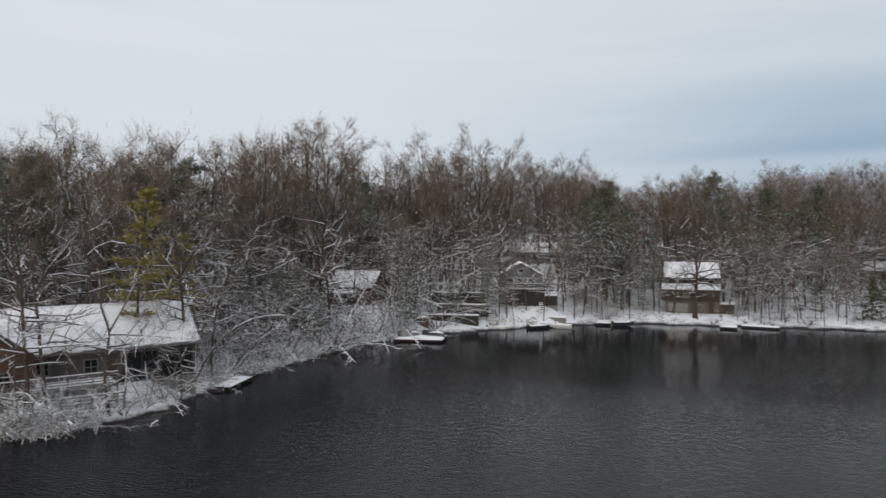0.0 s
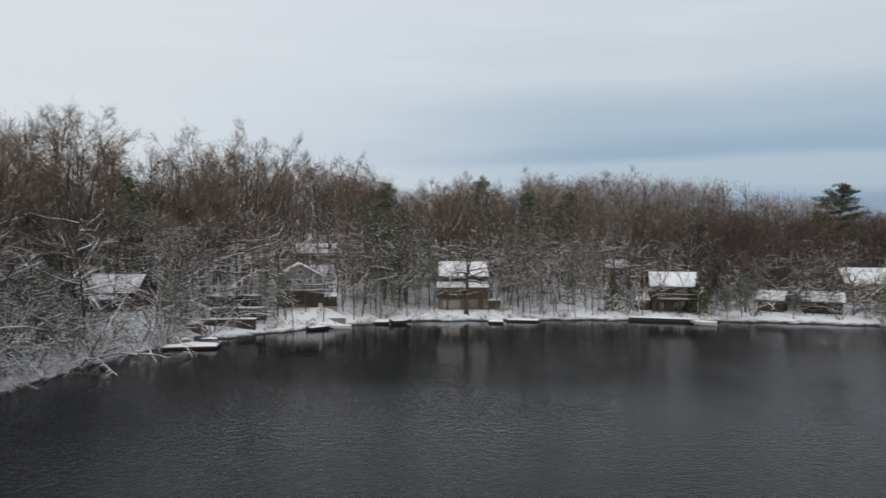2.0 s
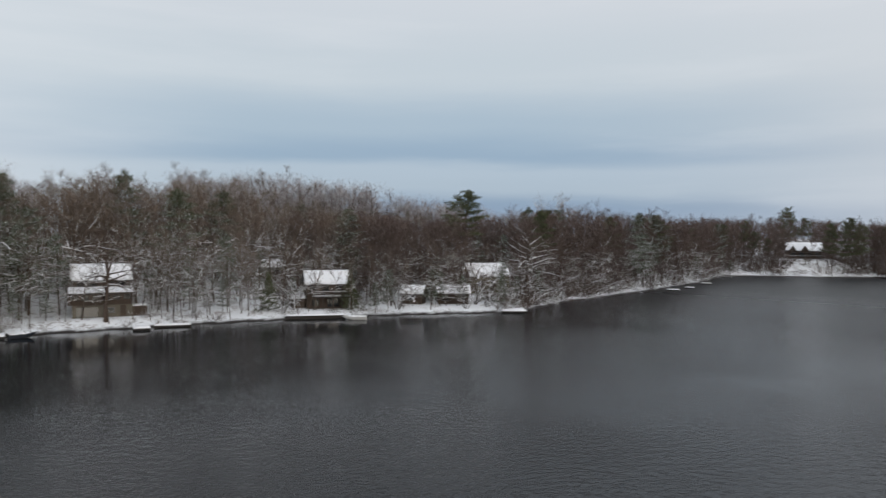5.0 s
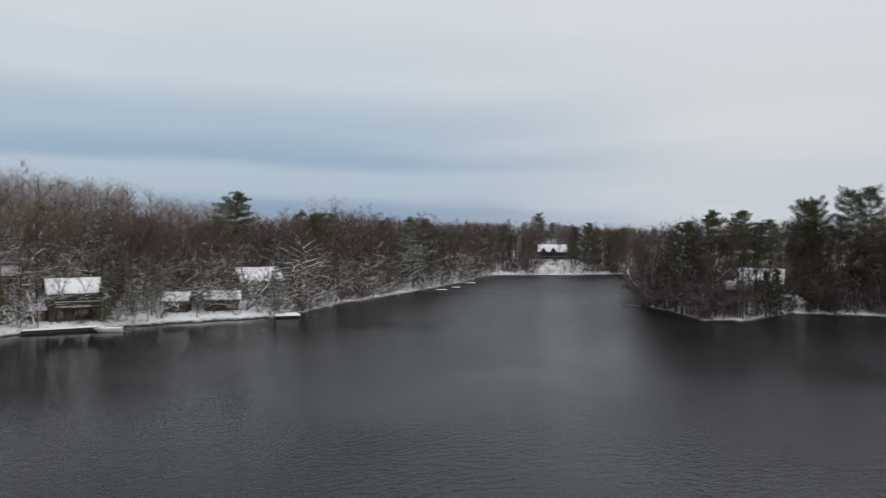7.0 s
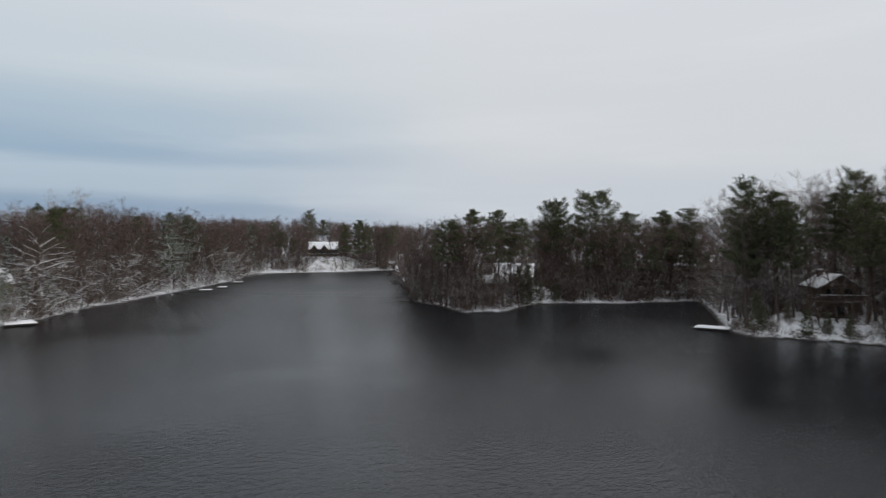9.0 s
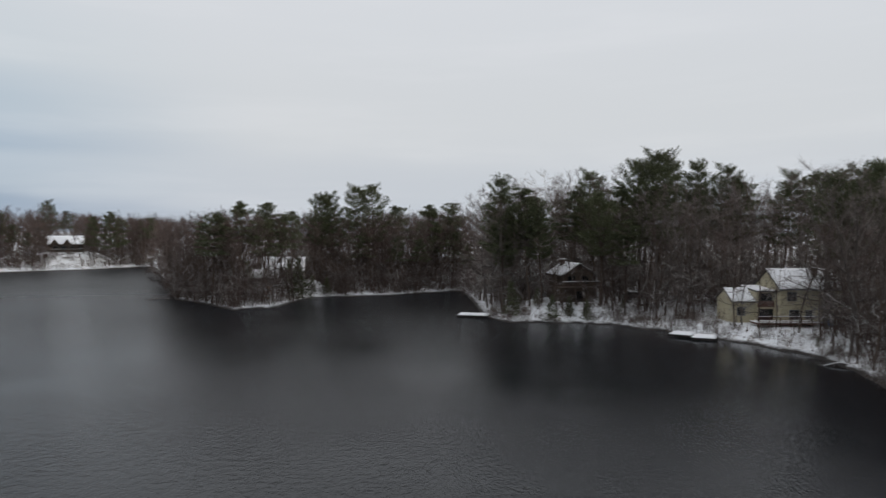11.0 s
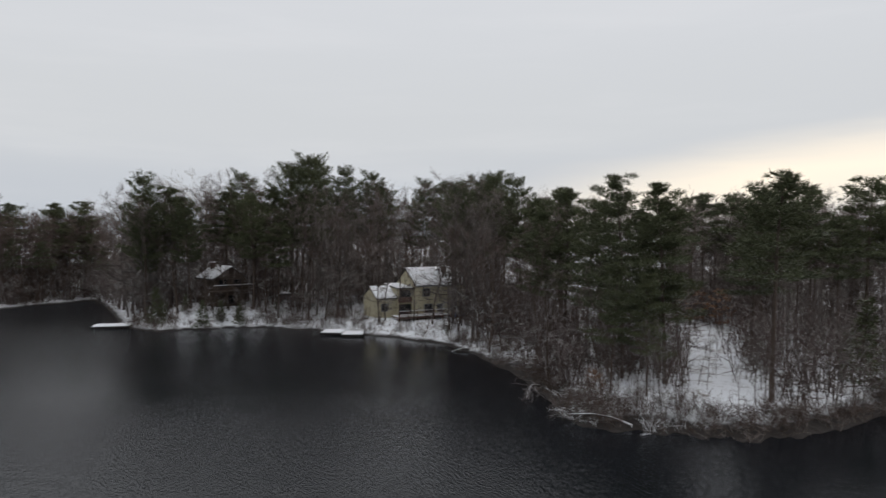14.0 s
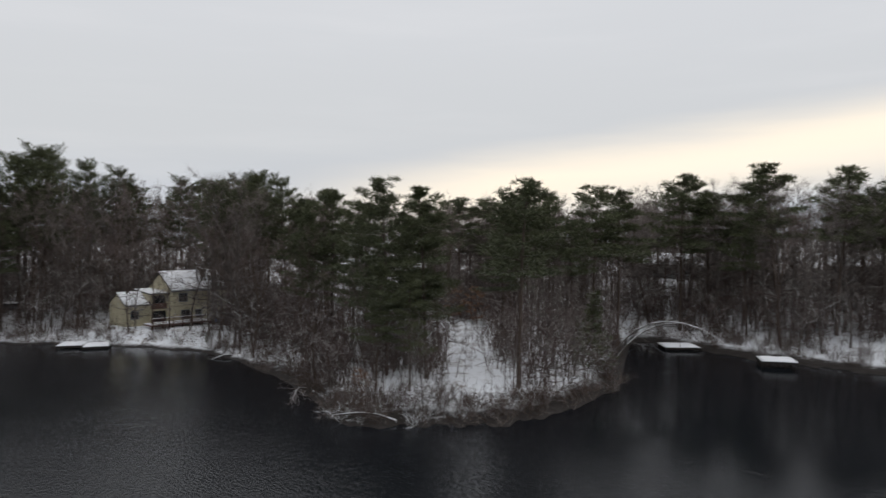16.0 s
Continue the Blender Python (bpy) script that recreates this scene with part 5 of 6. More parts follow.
kind("ash", [tree_thing("bare_ash", bare_meshes(350 + i, 20, 16, 6, 16, 0.013, 5.2, low=0.16), (LIFTED_BARK, LIFTED_TWIG), "leafless grey-brown tree with fine twigs, lightened against the backlight", "tree", G_BARE) for i in range(4)], 20)
kind("low", [tree_thing("arching_tree", arching_meshes(400 + i, 7.0, 6, 9, 10), (BARK_SNOW, TWIG_SNOW), "low arching leafless tree laden with snow", "tree", G_LOW) for i in range(6)], 7)
kind("plume", [tree_thing("white_pine", plume_meshes(500 + i, 24, 0.42, 4.3, 9, 11), (OAK, NEEDLES), "tall dark green pine with plumed branches", "tree", G_PINE) for i in range(4)], 24)
kind("round", [tree_thing("pitch_pine", pine_meshes(600 + i, 21, 0.54, 3.8, 7, 34, True, 10, 0.5, 0.11), (OAK, NEEDLES), "dark green pine with a domed crown on a bare trunk", "tree", G_PINE) for i in range(4)], 21)
kind("near", [tree_thing("pitch_pine", pine_meshes(650 + i, 21, 0.32 + 0.06 * (i % 2), 4.1, 9, 60, True, 12, 0.42, 0.075), (OAK, NEEDLES), "dark green pine with layered branches and a bare lower trunk", "tree", G_PINE) for i in range(4)], 21)
kind("snowpine", [tree_thing("snowy_pine", pine_meshes(700 + i, 18, 0.22, 3.9, 8, 28, True, 4, 0.45, 0.10), (BARK, NEEDLES_SNOW), "grey-green pine with snow on its branches", "tree", G_PINE) for i in range(3)], 18)
kind("snowlimb", [tree_thing("snowy_limbed_tree", bare_meshes(1400 + i, 15, 19, 5, 9, 0.012, 6.4, low=0.2, girth=0.9, level=0.7, snow=0.055), (BARK_SNOW, TWIG), "leafless tree with snow lying along its crooked limbs", "tree", G_BARE) for i in range(4)], 15)
kind("cone", [tree_thing("young_spruce", needle_meshes(800 + i, 7, 0.06, 2.3, 48, 9, 8, "cone", 0.4, 0.1), (OAK, NEEDLES), "young dark spruce with snow beneath it", "tree", G_PINE) for i in range(2)], 7)
kind("gold", [tree_thing("golden_pine", needle_meshes(850, 18, 0.3, 2.8, 40, 10, 8, "round"), (BARK, NEEDLES_GOLD), "yellow-green conifer among bare trees", "tree", G_PINE)], 18)
kind("russet", [tree_thing("dry_leaved_oak", needle_meshes(870, 6, 0.15, 2.2, 26, 7, 6, "round", 0.3, 0.16), (OAK, RUSSET), "young oak still holding dry russet leaves", "tree", G_BARE)], 6)
kind("birch", [tree_thing("pale_tree", bare_meshes(900 + i, 16, 12, 5, 5, 0.016, 4.4, low=0.3, stems=2), (BIRCH, TWIG), "pale-barked forked leafless tree", "tree", G_BARE) for i in range(2)], 16)
kind("old", [tree_thing("old_spreading_tree", bare_meshes(991, 18, 18, 6, 14, 0.012, 6.4, low=0.42, girth=2.6, snow=0.06), (OAK, DARK_TWIG), "thick old leafless tree with broad snowy limbs", "tree", G_BARE)], 18)
kind("brush", [tagged(mesh_object("frosted_shrub", *shrub_mesh(950 + i, 1.9, 11, 19), BRUSH, False), "frosted leafless shrub at the water's edge", "shrub", G_BRUSH) for i in range(5)], 1.9)
kind("brown", [tagged(mesh_object("brown_shrub", *shrub_mesh(970 + i, 1.9, 11, 19), BRUSH_BROWN, False), "brown leafless shrub with a little snow", "shrub", G_BRUSH) for i in range(4)], 1.9)
USED = set()


def plant(key, az, r, height, rng, sink=0.0, wide=1.0):
    things, natural = KINDS[key]
    ob = things[rng.randrange(len(things))]
    x, y = at(az, r)
    s = height / natural
    m = pose(x, y, gz(x, y) - sink, rng.uniform(-2, 2), rng.uniform(-2, 2), rng.uniform(0, 360))
    if ob.name in USED:
        ob = copy_thing(ob, m)
    USED.add(ob.name)
    ob.matrix_basis = m @ Matrix.Diagonal((s * wide, s * wide, s, 1))
    return ob


# the woods near the water stand lower than the ridge behind
def front_share(az):
    return float(np.interp(az, [14.14, 22.21, 28.27, 32.31, 44.43, 48.47, 54.52], [1, 1, 0.75, 0.46, 0.46, 0.7, 1]))


# how high the canopy stands against the sky, in degrees, by bearing
CANOPY = [(-45.44, 6.0), (-30.29, 6.8), (-22.21, 7.6), (-16.16, 7.9), (-12.12, 8.9), (-8.08, 8.2), (-4.54, 6.3), (-1.31, 7.4), (2.12, 8.4), (6.06, 6.4), (9.49, 5.5), (13.13, 4.6), (15.75, 3.4), (19.89, 5.1), (26.25, 5.1),
          (32.31, 5.3), (37.36, 4.5), (41.4, 4.0), (44.43, 3.0), (50.48, 2.2), (59.17, 2.4), (63.61, 1.6), (72.7, 1.4), (79.36, 1.0), (82.8, 1.5), (95.92, 1.7), (104, 1.9), (108.04, 3.0), (118.13, 4.2), (134.29, 4.0),
          (139.34, 3.3), (144.39, 3.4), (149.44, 3.5), (155.49, 3.7), (163.57, 2.9), (168.62, 3.4), (174.68, 3.6), (191.84, 3.5)]
C_AZ, C_EL = np.array(CANOPY).T
# view wedges from the camera, thinned of trees: bearing, half width in degrees, distance
SIGHTLINES = [(-27.26, 4.0, 70), (1.6, 3.6, 126), (-23.83, 1.2, 72), (-16.96, 1.3, 80), (-6.87, 2.0, 114), (6.16, 1.6, 124), (7.98, 1.9, 166), (19.69, 2.2, 133), (32.01, 0.8, 168), (36.35, 1.8, 140), (43.52, 0.7, 146), (46.75, 1.1, 146), (49.37, 1.6, 163), (73.3, 0.8, 326),
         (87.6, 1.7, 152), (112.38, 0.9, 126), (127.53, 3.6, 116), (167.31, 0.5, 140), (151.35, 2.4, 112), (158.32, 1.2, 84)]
FOOT = [(-26.25, 73, 9.5), (-34.33, 69, 6.5), (-6.97, 117, 6.5), (6.06, 129, 6.5), (7.47, 173, 7), (19.69, 137, 7.5), (32.01, 173, 5), (36.35, 143.5, 7), (43.52, 149, 4), (46.75, 150, 4.6), (49.37, 169, 6.6), (57.15, 230, 7),
        (73.41, 332, 9), (89.26, 169, 6.5), (87.2, 162, 5), (102.38, 216, 5), (104.91, 214, 5.2), (112.38, 131.5, 7), (127.53, 121, 9), (167.41, 146, 7), (180.13, 150, 6.5), (118.13, 140, 5), (9.09, 124, 3)]
TAKEN = []


def free(az, r, gap, in_sightlines, rng):
    x, y = at(az, r)
    for a, rr, rad in FOOT:
        hx, hy = at(a, rr)
        if math.hypot(x - hx, y - hy) < rad:
            return False
    for a, hw, rr in SIGHTLINES:
        if abs(az - a) < hw and r < rr and rng.random() > in_sightlines:
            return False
    for ox, oy in TAKEN[-700:]:
        if (ox - x) ** 2 + (oy - y) ** 2 < gap * gap:
            return False
    return True


def wood(az0, az1, s0, s1, count, mix, h0, h1, seed, gap=2.6, in_sightlines=0.1, cap=True, wide=(0.85, 1.2), sink=0.0):
    """Trees strewn over a stretch of shore, s0 to s1 metres behind the water's edge."""
    rng = random.Random(seed)
    made = tries = 0
    keys, weights = list(mix), list(mix.values())
    while made < count and tries < count * 12:
        tries += 1
        az = rng.uniform(az0, az1)
        r = float(shore_r(az)) + s0 + (s1 - s0) * rng.random() ** 0.9
        x, y = at(az, r)
        gap_here = gap * rng.uniform(0.6, 1.2)
        if not free(az, r, gap_here, in_sightlines, rng):
            continue
        z, s = ground_z(x, y)
        if s[0] < min(s0, 1.5):
            continue
        hgt = rng.uniform(h0, h1)
        if cap:
            top = EYE + r * math.tan(radians(float(np.interp(az, C_AZ, C_EL)))) * rng.choice((1.12, 1.06, 1.0, 0.9, 0.78)) * front_share(az)
            hgt = min(hgt, top - z[0])
            if hgt < 0.4 * h0:
                continue
        plant(rng.choices(keys, weights)[0], az, r, hgt, rng, sink, rng.uniform(*wide))
        TAKEN.append((x, y))
        made += 1


# single trees that stand out
ONE = random.Random(77)
for key, az, r, top in (("round", 47.66, 175, 27.3), ("round", 71.0, 322, 15), ("near", 75.2, 319, 21.5), ("near", 76.2, 320, 23.5), ("near", 77.1, 324, 21), ("round", 78.6, 345, 20), ("brown", 72.9, 321, 6.6), ("brown", 73.3, 319, 6.0), ("brown", 73.7, 321, 6.6), ("brown", 74.1, 320, 6.2), ("brown", 73.5, 324, 6.8), ("brown", 74.4, 323, 6.8), ("round", 70.1, 320, 18), ("plume", 72.5, 352, 29), ("round", 73.51, 345, 24), ("round", 85.93, 158, 22.2), ("round", 87.84, 160, 22.2), ("round", 83.5, 152, 20.0), ("plume", 91.88, 175, 25.1),
                        ("plume", 93.09, 178, 25.2), ("plume", 95.11, 179, 27.0), ("plume", 96.33, 179, 27.8), ("round", 98.24, 186, 22.6), ("round", 100.57, 190, 23.2), ("round", 102.79, 192, 23.6), ("round", 89.86, 172, 20.5),
                        ("plume", 106.83, 130, 25.8), ("round", 109.05, 133, 24.2), ("round", 112.78, 139, 24.0), ("plume", 114.3, 136, 27.2), ("plume", 110.06, 127, 21.5), ("plume", 114.7, 126, 23.0), ("cone", 110.87, 122, 5.0), ("cone", 113.69, 121, 4.2), ("plume", 118.34, 132, 30.6), ("plume", 117.73, 134, 29.6), ("plume", 119.04, 134, 30.2), ("plume", 121.57, 141, 29.3),
                        ("plume", 123.79, 139, 28.3), ("plume", 127.83, 139, 27.0), ("round", 130.45, 139, 26.8), ("round", 132.27, 130, 26.0), ("plume", 134.29, 124, 27.0), ("plume", 131.16, 118, 24.8), ("plume", 134.54, 116, 25.8), ("plume", 136.44, 112, 25.3), ("plume", 133.03, 124, 26.1), ("round", 137.96, 104, 21.6), ("round", 139.67, 100, 22.8),
                        ("ash", 125.3, 113, 14), ("ash", 130.9, 110, 14), ("ash", 131.6, 109, 14), ("oak", 111.7, 125, 15), ("oak", 112.9, 126, 16), ("oak", 113.6, 124, 13), ("russet", 87.7, 153, 4.6), ("oak", 88.4, 158, 15), ("oak", 89.7, 160, 15), ("oak", 90.5, 161, 14), ("oak", 166.6, 124, 19), ("oak", 168.2, 122, 18), ("old", 19.95, 129.5, 15.5), ("snowpine", 45.7, 144, 8.5), ("snowpine", 47.6, 146, 7.5), ("bare", 46.2, 144.5, 13), ("bare", 47.1, 145, 12), ("near", 140.05, 92, 22.2), ("near", 142.9, 80, 20.0), ("near", 145.7, 82, 19.0), ("near", 143.7, 67, 13.5), ("near", 146.5, 66, 12.5), ("near", 141.66, 84, 20.4), ("near", 138.43, 90, 19.0), ("near", 144.59, 73, 22.2), ("near", 147.9, 70, 21.2), ("near", 147.32, 72.5, 19.8),
                        ("round", 150.65, 116, 22.6), ("round", 151.86, 120, 22.8), ("round", 155.5, 69, 21.9), ("round", 161.25, 100, 23.3), ("round", 163.37, 103, 22.8), ("plume", 154.08, 118, 22.6),
                        ("round", 168.12, 116, 26.2), ("round", 170.24, 118, 23.6), ("round", 175.08, 114, 27.4), ("round", 172.66, 118, 24.8), ("round", 178.82, 112, 26.0), ("round", 181.54, 116, 24.4),
                        ("snowpine", 13.33, 141, 25.0), ("snowpine", 15.04, 137, 20.5), ("snowpine", 11.71, 136, 19.0), ("plume", -30.49, 94, 25.0), ("snowpine", -6.06, 124, 25.0), ("snowpine", 28.47, 160, 25.5), ("round", 63.51, 240, 21.0),
                        ("gold", -23.83, 74, 20.6), ("gold", -20.6, 78, 16.0), ("cone", 31.8, 137, 8.8), ("cone", 38.4, 139, 8.6), ("cone", 161.15, 82, 10.0), ("ash", 157.9, 76, 12), ("cone", 107.63, 126, 7.0), ("cone", 109.65, 127, 5.6),
                        ("cone", 112.28, 124, 4.6), ("birch", 90.27, 162, 12.0), ("birch", 111.27, 152, 27.6), ("old", 52.7, 158, 17.8), ("birch", 53.82, 233, 29.5), ("russet", 150.04, 112, 8.5), ("russet", 152.06, 110, 8.0), ("russet", 142.57, 66, 3.4),
                        ("bare", -25.75, 63.2, 18), ("oak", 80.98, 171, 15), ("oak", 81.48, 165, 14), ("oak", 82.19, 159, 15), ("oak", 80.78, 181, 16), ("oak", 80.57, 198, 16), ("oak", 80.37, 214, 17), ("oak", 80.27, 232, 17), ("oak", 83, 152, 13), ("oak", 89.76, 157, 15), ("oak", 87.84, 149, 13), ("oak", 87.24, 149, 17), ("oak", 86.0, 152, 17), ("oak", 89.46, 153, 16), ("oak", 124.8, 113, 14), ("oak", 126.41, 112, 15), ("oak", 127.63, 111, 12), ("oak", 129.14, 110, 17), ("oak", 130.55, 108, 16), ("oak", 111.27, 124, 12), ("oak", 113.49, 124, 13), ("oak", 115.71, 126, 15), ("oak", 118.54, 122, 14), ("oak", 121.37, 120, 17),
                        ("bare", 20.19, 129, 14), ("bare", 18.38, 130, 12), ("bare", 34.94, 137, 12), ("bare", 5.25, 120, 15), ("bare", 6.87, 122, 14), ("bare", -7.47, 106, 14), ("bare", -5.65, 108, 13),
                        ("low", -21, 69.5, 5.2), ("low", -22.11, 68, 5.2), ("low", -23.43, 66.5, 5.2), ("snowpine", 14.44, 133, 18), ("snowpine", 12.52, 131, 21), ("snowpine", -3.23, 107, 10), ("snowpine", 28.68, 140, 16), ("snowpine", 41.4, 139, 9), ("snowpine", 40.39, 137, 6.5), ("snowpine", 25.85, 138, 12), ("snowpine", 16.96, 140, 16), ("low", -31.5, 62.5, 4.8), ("low", -29.58, 62.3, 4.4), ("low", -27.87, 62.4, 4.6), ("low", -26.45, 63.2, 4.2), ("low", -24.84, 64, 5.0), ("snowlimb", -19.59, 78, 10.5), ("snowlimb", -18.17, 84, 11), ("snowpine", -15.55, 94, 12.5), ("snowpine", -13.33, 98, 11), ("snowlimb", -21.81, 72, 11), ("snowlimb", -20.8, 69, 8), ("snowlimb", -15.75, 88, 9), ("snowlimb", -14.34, 91, 10), ("snowlimb", -12.52, 95, 9.5), ("snowlimb", -31.81, 64, 12), ("snowlimb", -24.84, 66, 9), ("low", -18.78, 79, 7.5), ("low", -14.74, 88, 7), ("oak", 90.37, 171, 13), ("oak", 90.97, 168, 12), ("oak", 91.48, 173, 14), ("oak", 92.08, 170, 12), ("oak", 91.88, 177, 15), ("cone", 91.18, 166, 5.5), ("cone", 92.39, 169, 5.0), ("brown", 90.77, 165, 3.2), ("brown", 91.68, 167, 3.0), ("brown", 92.19, 167, 2.8), ("cone", 86.2, 156, 9.5), ("cone", 89.36, 160, 9.5), ("cone", 90.17, 160, 10),
                        ("bare", 43.42, 144, 11), ("bare", 45.64, 146, 12), ("bare", 47.35, 145, 12), ("bare", 48.67, 150, 14), ("bare", 50.18, 150, 13), ("snowpine", 45.03, 145, 9), ("snowpine", 50.89, 153, 10), ("bare", 4.64, 121, 15), ("bare", 7.37, 124, 16), ("snowpine", 5.15, 121, 10), ("bare", 36.96, 138, 11), ("bare", 35.54, 138, 13), 
                        ("bare", -31.3, 63.5, 20.5), ("tall", -29.89, 63.8, 21.5), ("tall", -20.19, 72, 23), ("bare", -18.38, 76, 17), ("tall", -12.32, 125, 34), ("tall", -10.7, 123, 34.5), ("tall", -8.48, 126, 34.8), ("tall", -1.31, 138, 34.6), ("tall", 2.12, 135, 35.8), ("tall", 5.86, 140, 32),
                        ("tall", 9.49, 160, 32), ("tall", 26.66, 187, 31.8), ("tall", 32.61, 188, 32.8), ("tall", 20.19, 180, 31)):
    r = max(r, float(shore_r(az)) + 1.6)
    x0, y0 = at(az, r)
    h = top - gz(x0, y0)
    plant(key, az, r, h, ONE, 0.0, 1.2 if key in ("plume", "round") else 1.0)
    TAKEN.append((x0, y0))

# trees with snow along their limbs, at the open shore
wood(-34.33, -20.19, 2, 9, 8, {"snowlimb": 1}, 12, 17, 51, 2.5, 0.1)
wood(-20.19, 14.14, 4, 26, 20, {"snowlimb": 1}, 10, 17, 52, 3.0, 0.05)
wood(14.14, 50.48, 3, 22, 26, {"snowlimb": 1}, 9, 14, 53, 3.0, 0.05)
wood(50.48, 68.66, 3, 22, 20, {"snowlimb": 1}, 8, 13, 54, 3.0, 0.1)
# the open shore, from the near cabin round to the far cove
wood(-44.43, -14.14, 4, 30, 46, {"bare": 10, "snowpine": 1.2}, 15, 26, 1, 3.4, 0.5)
wood(-14.14, 16.16, 9, 50, 62, {"bare": 10, "snowpine": 0.6}, 15, 27, 2, 3.2, 0.05)
wood(16.16, 35, 6, 50, 60, {"bare": 10, "snowpine": 0.9}, 14, 25, 3, 3.2, 0.16)
wood(35, 45.44, 6, 50, 34, {"bare": 3, "oak": 6, "snowpine": 1.4}, 14, 24, 8, 3.2, 0.16)
wood(45.44, 68.66, 4, 50, 66, {"bare": 2, "oak": 6, "snowpine": 2.4, "round": 1.2}, 13, 22, 4, 3.4, 0.16)
wood(-42.41, -13.13, 2.0, 14, 20, {"low": 1}, 4.5, 8.5, 5, 2.0, 0.8, False)
wood(-13.13, -4.04, 1.0, 18, 26, {"low": 8, "snowpine": 2.5}, 5, 10, 6, 2.0, 0.35, False)
wood(-4.04, 15.15, 3.0, 22, 22, {"low": 3, "snowpine": 2.2}, 5, 11, 61, 2.4, 0.2, False)
wood(-4.04, 15.15, 2.0, 16, 26, {"bare": 1}, 10, 17, 62, 2.4, 0.12, True, (0.5, 0.75))
wood(15.15, 45.44, 3.0, 24, 26, {"low": 3, "snowpine": 1.6}, 4.5, 10, 7, 2.4, 0.15, False)
wood(15.15, 45.44, 1.6, 14, 40, {"bare": 1}, 9, 15, 71, 2.4, 0.1, True, (0.5, 0.75))
wood(45.44, 68.66, 0.8, 18, 46, {"low": 8, "snowpine": 1}, 4.5, 9, 8, 2.2, 0.3, False)
# the wooded points and bays
wood(67.15, 79.77, 4, 30, 24, {"oak": 8, "round": 3, "plume": 1}, 15, 21, 9, 4.0, 0.05)
wood(79.97, 104.5, 1.5, 18, 84, {"oak": 10, "round": 1.2}, 12, 18, 10, 2.4, 0.5)
wood(104.81, 133, 5, 34, 76, {"ash": 8, "oak": 2, "round": 1.4, "plume": 0.8}, 14, 24, 11, 3.0, 0.35)
wood(130.76, 139.34, 1.5, 16, 14, {"oak": 1}, 8, 15, 12, 1.8, 0.2)
wood(137.82, 163.57, 12, 44, 9, {"oak": 1}, 9, 17, 13, 2.6, 0.03)
wood(153.98, 163.57, 20, 60, 12, {"round": 1, "oak": 1}, 14, 21, 14, 2.4, 0.04)
wood(137.82, 147.92, 3, 24, 8, {"ash": 1, "oak": 2}, 7, 12, 15, 2.2, 0.04, True, (0.5, 0.8))
wood(148.83, 154.48, 5, 30, 5, {"oak": 1}, 4, 8, 41, 2.6, 1.0, False, (0.4, 0.6))
wood(164.38, 189.82, 4, 40, 60, {"ash": 7, "oak": 2, "round": 0.5}, 14, 24, 16, 3.0, 0.6)
wood(154.28, 163.57, 1.5, 14, 15, {"ash": 1}, 5, 13, 45, 1.6, 1.0, False, (0.45, 0.7))
wood(76.03, 79.56, 2, 30, 14, {"oak": 1}, 14, 20, 17, 3.0, 0.3)
wood(79.72, 82.59, 0.4, 60, 30, {"brown": 2, "oak": 1}, 3, 9, 18, 1.6, 0.5, False)
wood(105.01, 132.27, 3, 16, 22, {"brown": 3, "cone": 0.4}, 0.9, 2.6, 19, 1.5, 0.5, False, (0.9, 1.6))
wood(89.66, 94.41, 1.5, 12, 14, {"oak": 2, "brown": 1}, 4, 11, 46, 1.3, 1.0, False, (0.8, 1.2))
# brush at the water
wood(-42.41, -22.21, 0.3, 8, 60, {"brush": 1}, 2.0, 4.2, 44, 0.9, 1.0, False, (0.9, 1.4))
wood(-42.41, -3.03, 0.2, 5, 62, {"brush": 1}, 1.2, 2.8, 21, 0.9, 0.5, False, (0.9, 1.4))
wood(-3.03, 50.48, 0.2, 6, 46, {"brush": 1, "brown": 1}, 0.9, 2.0, 22, 1.2, 0.15, False, (0.9, 1.5))
wood(50.48, 68.66, 0.2, 9, 36, {"brush": 1}, 1.2, 3.0, 23, 1.2, 0.25, False, (0.9, 1.5))
wood(67.45, 79.16, 0.2, 12, 26, {"brush": 1}, 1.6, 3.8, 24, 1.4, 0.4, False, (1.1, 1.8))
wood(79.77, 104, 0.2, 7, 45, {"brown": 1}, 1.4, 3.4, 25, 1.2, 0.3, False, (0.9, 1.5))
wood(105.01, 138.33, 0.2, 6, 80, {"brown": 3, "brush": 0.3}, 0.7, 2.0, 26, 1.2, 0.2, False, (0.9, 1.5))
wood(138.33, 149.44, 1, 7, 8, {"oak": 1}, 4, 8, 43, 1.2, 1.0, False, (0.4, 0.6))
wood(137.32, 150.45, 0.2, 6, 44, {"brown": 3, "brush": 1}, 0.6, 2.2, 27, 0.8, 1.0, False, (0.9, 1.5))
wood(150.45, 164.58, 0.2, 6, 44, {"brown": 1}, 0.8, 2.2, 42, 0.9, 1.0, False, (0.9, 1.4))
wood(164.38, 189.82, 0.3, 9, 32, {"brown": 3, "brush": 0.6}, 0.9, 2.2, 28, 1.2, 0.4, False, (0.9, 1.5))


